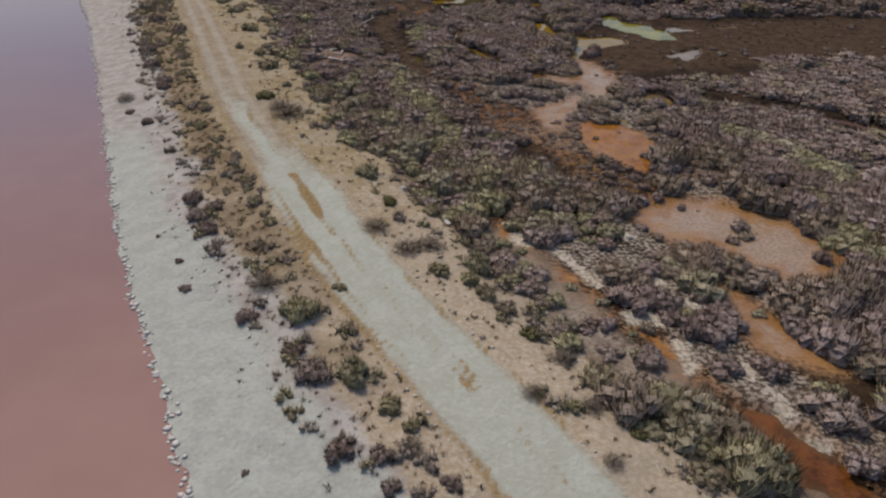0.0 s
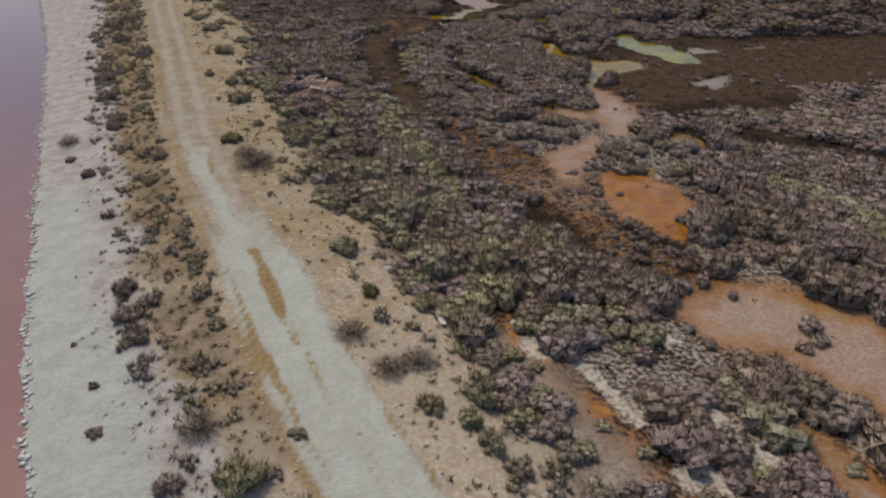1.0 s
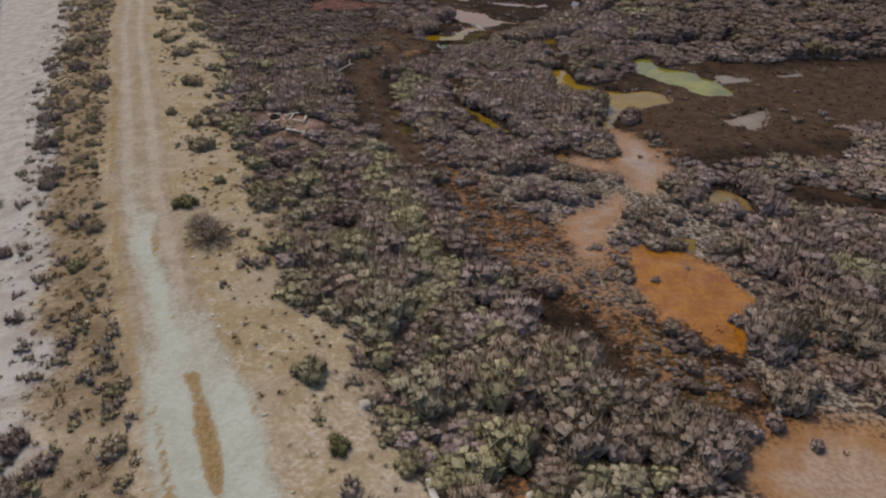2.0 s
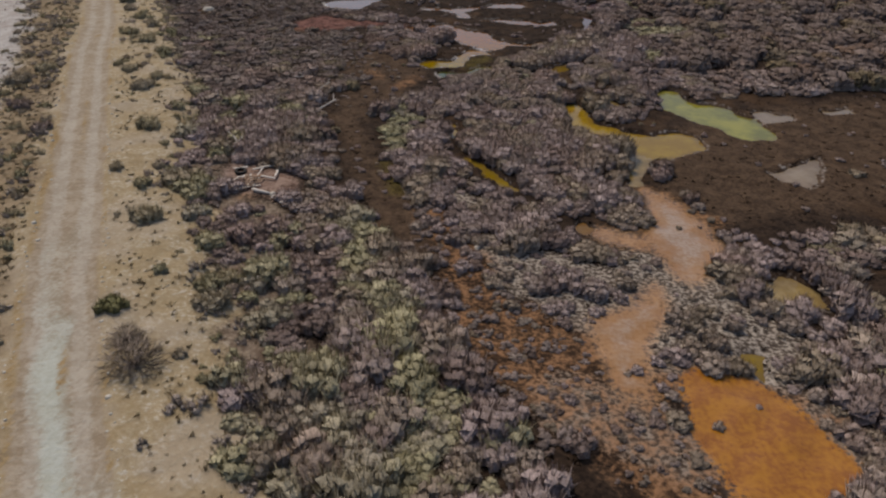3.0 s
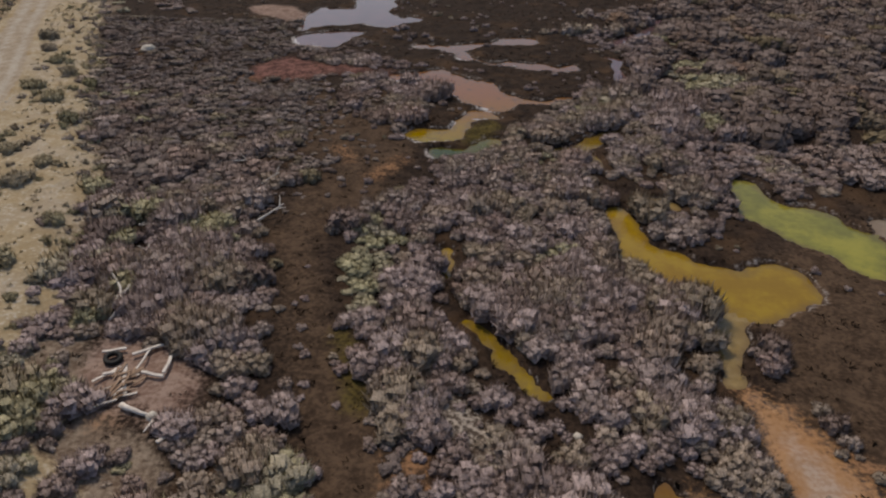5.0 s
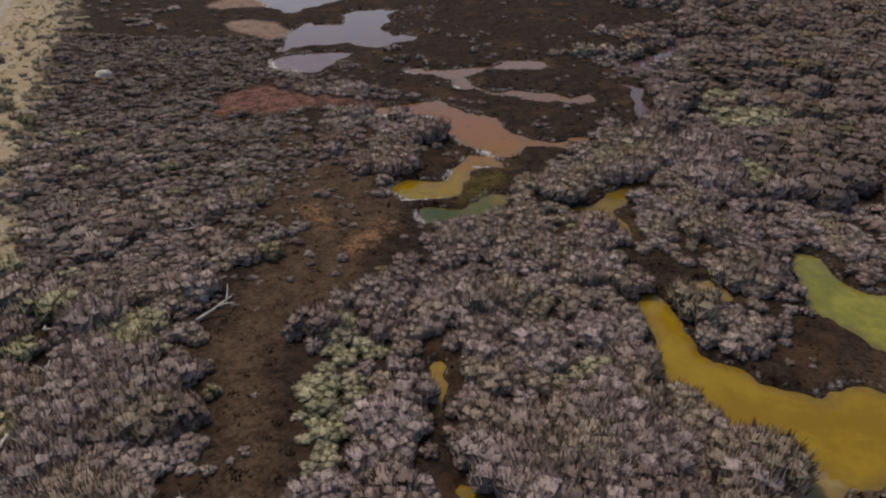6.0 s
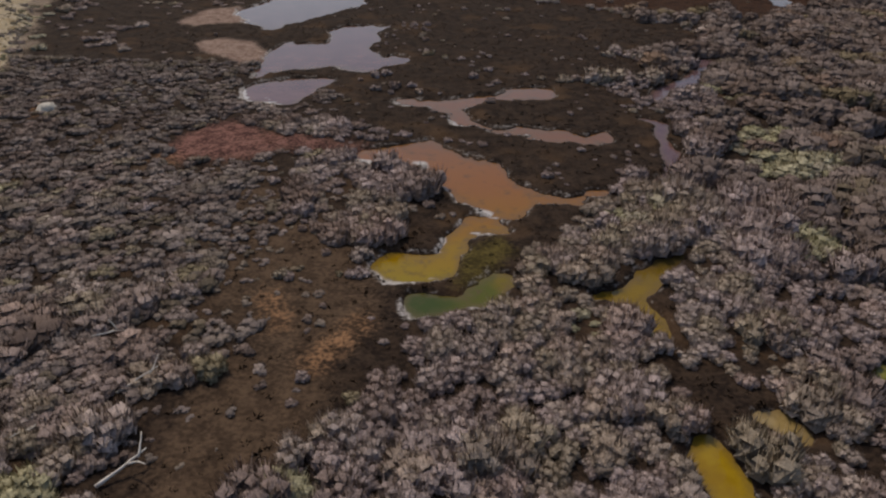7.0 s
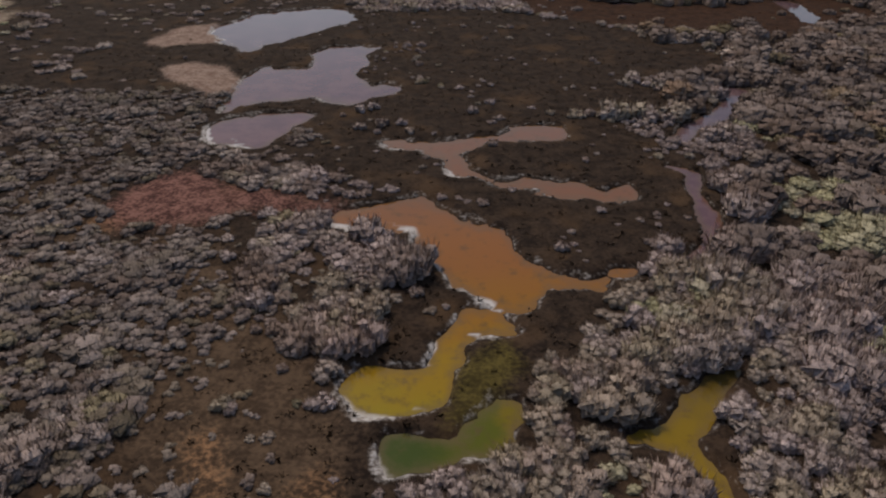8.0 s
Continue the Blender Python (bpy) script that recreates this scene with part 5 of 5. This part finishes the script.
def log(name, length, radius, mat, label, x, y, turn, seed, forks=0, tilt=0.0):
    """A crooked trunk with broken limbs."""
    rng = np.random.default_rng(seed)
    bm = bmesh.new()

    def limb(start, way, long, r):
        n, previous, p = 7, None, Vector(start)
        way = Vector(way).normalized()
        for i in range(n):
            k = r * (1 - 0.65 * i / (n - 1))
            side = way.cross(Vector((0.1, 0.2, 1))).normalized()
            other = way.cross(side)
            ring = [bm.verts.new(p + k * (side * math.cos(a) + other * math.sin(a)) * rng.uniform(0.85, 1.15)) for a in np.arange(7) * 6.283 / 7]
            if previous:
                for j in range(7):
                    bm.faces.new((previous[j], previous[(j + 1) % 7], ring[(j + 1) % 7], ring[j]))
            else:
                bm.faces.new(ring[::-1])
            previous = ring
            p = p + way * long / (n - 1)
            way = (way + Vector((rng.normal(0, 0.13), rng.normal(0, 0.13), rng.normal(0, 0.05)))).normalized()
        bm.faces.new(previous)
        return p

    limb((-length / 2, 0, radius), (1, 0, 0.02), length, radius)
    for i in range(forks):
        limb((rng.uniform(-0.3, 0.35) * length, 0, radius), (rng.uniform(0.2, 1), rng.choice((-1, 1)) * rng.uniform(0.5, 1), rng.uniform(0.1, 0.5)), length * rng.uniform(0.3, 0.55), radius * 0.6)
    bmesh.ops.recalc_face_normals(bm, faces=bm.faces)
    me = bpy.data.meshes.new(name)
    bm.to_mesh(me)
    bm.free()
    me.polygons.foreach_set("use_smooth", np.full(len(me.polygons), True))
    me.materials.append(mat)
    ob = tagged(new(name, me), label, "driftwood")
    ob.matrix_basis = pose(x, y, float(height(np.array([x]), np.array([y]))[0]) + 0.5 * length * math.sin(radians(tilt)), 0, -tilt, turn)


def tyre(x, y):
    bm = bmesh.new()
    ring = []
    for i in range(24):
        a = i * math.tau / 24
        ring.append([bm.verts.new(((0.3 + dr) * math.cos(a), (0.3 + dr) * math.sin(a), dz)) for dr, dz in ((-0.1, 0.03), (-0.06, 0.0), (0.03, 0.0), (0.07, 0.04), (0.07, 0.16), (0.03, 0.2), (-0.06, 0.2), (-0.1, 0.17), (-0.08, 0.1))])
    for i in range(24):
        for j in range(9):
            bm.faces.new((ring[i][j], ring[(i + 1) % 24][j], ring[(i + 1) % 24][(j + 1) % 9], ring[i][(j + 1) % 9]))
    bmesh.ops.recalc_face_normals(bm, faces=bm.faces)
    me = bpy.data.meshes.new("tyre")
    bm.to_mesh(me)
    bm.free()
    me.materials.append(RUBBER)
    ob = tagged(new("tyre", me), "old black rubber tyre lying among the timber", "tyre")
    ob.matrix_basis = pose(x, y, float(height(np.array([x]), np.array([y]))[0]) + 0.03, 6, 4, 0)


def laid(name, ax, ay, bx, by, width, thick, mat, label, lift=0.06):
    """A timber lying from one spot to another."""
    plank(name, math.hypot(bx - ax, by - ay), width, thick, mat, label, "timber", (ax + bx) / 2, (ay + by) / 2, math.degrees(math.atan2(by - ay, bx - ax)), 1.5, lift)


def timber_pile():
    for ax, ay, bx, by in ((-12.9, 68.5, -12.0, 68.7), (-11.6, 68.3, -10.6, 69.0), (-10.8, 67.15, -9.9, 67.0), (-9.9, 67.1, -10.0, 68.3), (-11.6, 67.6, -11.0, 66.0), (-12.3, 67.1, -11.6, 67.3), (-8.9, 63.5, -8.6, 63.9)):
        laid("timber", ax, ay, bx, by, 0.13, 0.08, BLEACHED, "bleached grey sawn timber tossed on the ground", 0.1)
    rng = np.random.default_rng(21)
    for k in range(34):
        x, y, turn = -11.6 + rng.normal(0, 0.55), 66.2 + rng.normal(0, 0.55), rng.normal(58, 24)
        long = rng.uniform(0.45, 1.25)
        laid("broken_board", x, y, x + long * math.cos(radians(turn)), y + long * math.sin(radians(turn)), rng.uniform(0.06, 0.12), 0.04, BROWN_WOOD if k % 3 else BLEACHED, "weathered brown broken board in a scattered heap", 0.06 + 0.035 * (k % 6))
    log("bleached_log", 2.0, 0.12, BLEACHED, "bleached pale log with a broken fork", -10.0, 64.9, -29, 31, 1)
    for ax, ay, bx, by, seed in ((-13.7, 70.9, -14.1, 74.6, 32), (-13.2, 70.8, -13.7, 74.6, 33), (-13.5, 70.6, -13.0, 72.6, 37), (-14.2, 71.6, -13.4, 73.2, 38)):
        log("dead_branch", math.hypot(bx - ax, by - ay), 0.075, BLEACHED, "bleached forked dead branch in the scrub", (ax + bx) / 2, (ay + by) / 2, math.degrees(math.atan2(by - ay, bx - ax)), seed, 0, 11)
    log("dead_branch", 1.8, 0.07, BLEACHED, "bleached forked dead branch in the scrub", -8.7, 80.4, 40, 34, 2, 16)
    log("dead_branch", 1.6, 0.06, BLEACHED, "bleached forked dead branch in the scrub", -13.1, 79.6, 100, 35, 1, 16)
    log("dead_branch", 1.8, 0.06, BLEACHED, "bleached forked dead branch in the scrub", -9.2, 75.0, 84, 36, 1, 16)
    for k, (x, y) in enumerate(((-10.6, 77.4), (-13.8, 76.0), (-13.6, 80.2), (-12.0, 87.6), (-12.6, 82.0), (-15.2, 78.6), (-11.2, 73.6), (-9.8, 84.6))):
        log("dead_branch", 1.3 + 0.15 * (k % 4), 0.05, BLEACHED, "bleached forked dead branch in the scrub", x, y, 60 + 47 * k, 50 + k, 1, 18)
    tyre(-12.3, 68.1)
    plank("white_board", 0.95, 0.24, 0.05, WHITE, "white painted board lying on the verge", "board", 0.15, 33.6, 106, 2, 0.12)
    for k in range(6):
        plank("broken_board", 1.2, 0.16, 0.05, BROWN_WOOD, "weathered brown broken board in a scattered heap", "timber", -28.9 + rng.normal(0, 0.6), 117 + rng.normal(0, 1.2), rng.uniform(0, 180), 3, 0.1)


timber_pile()
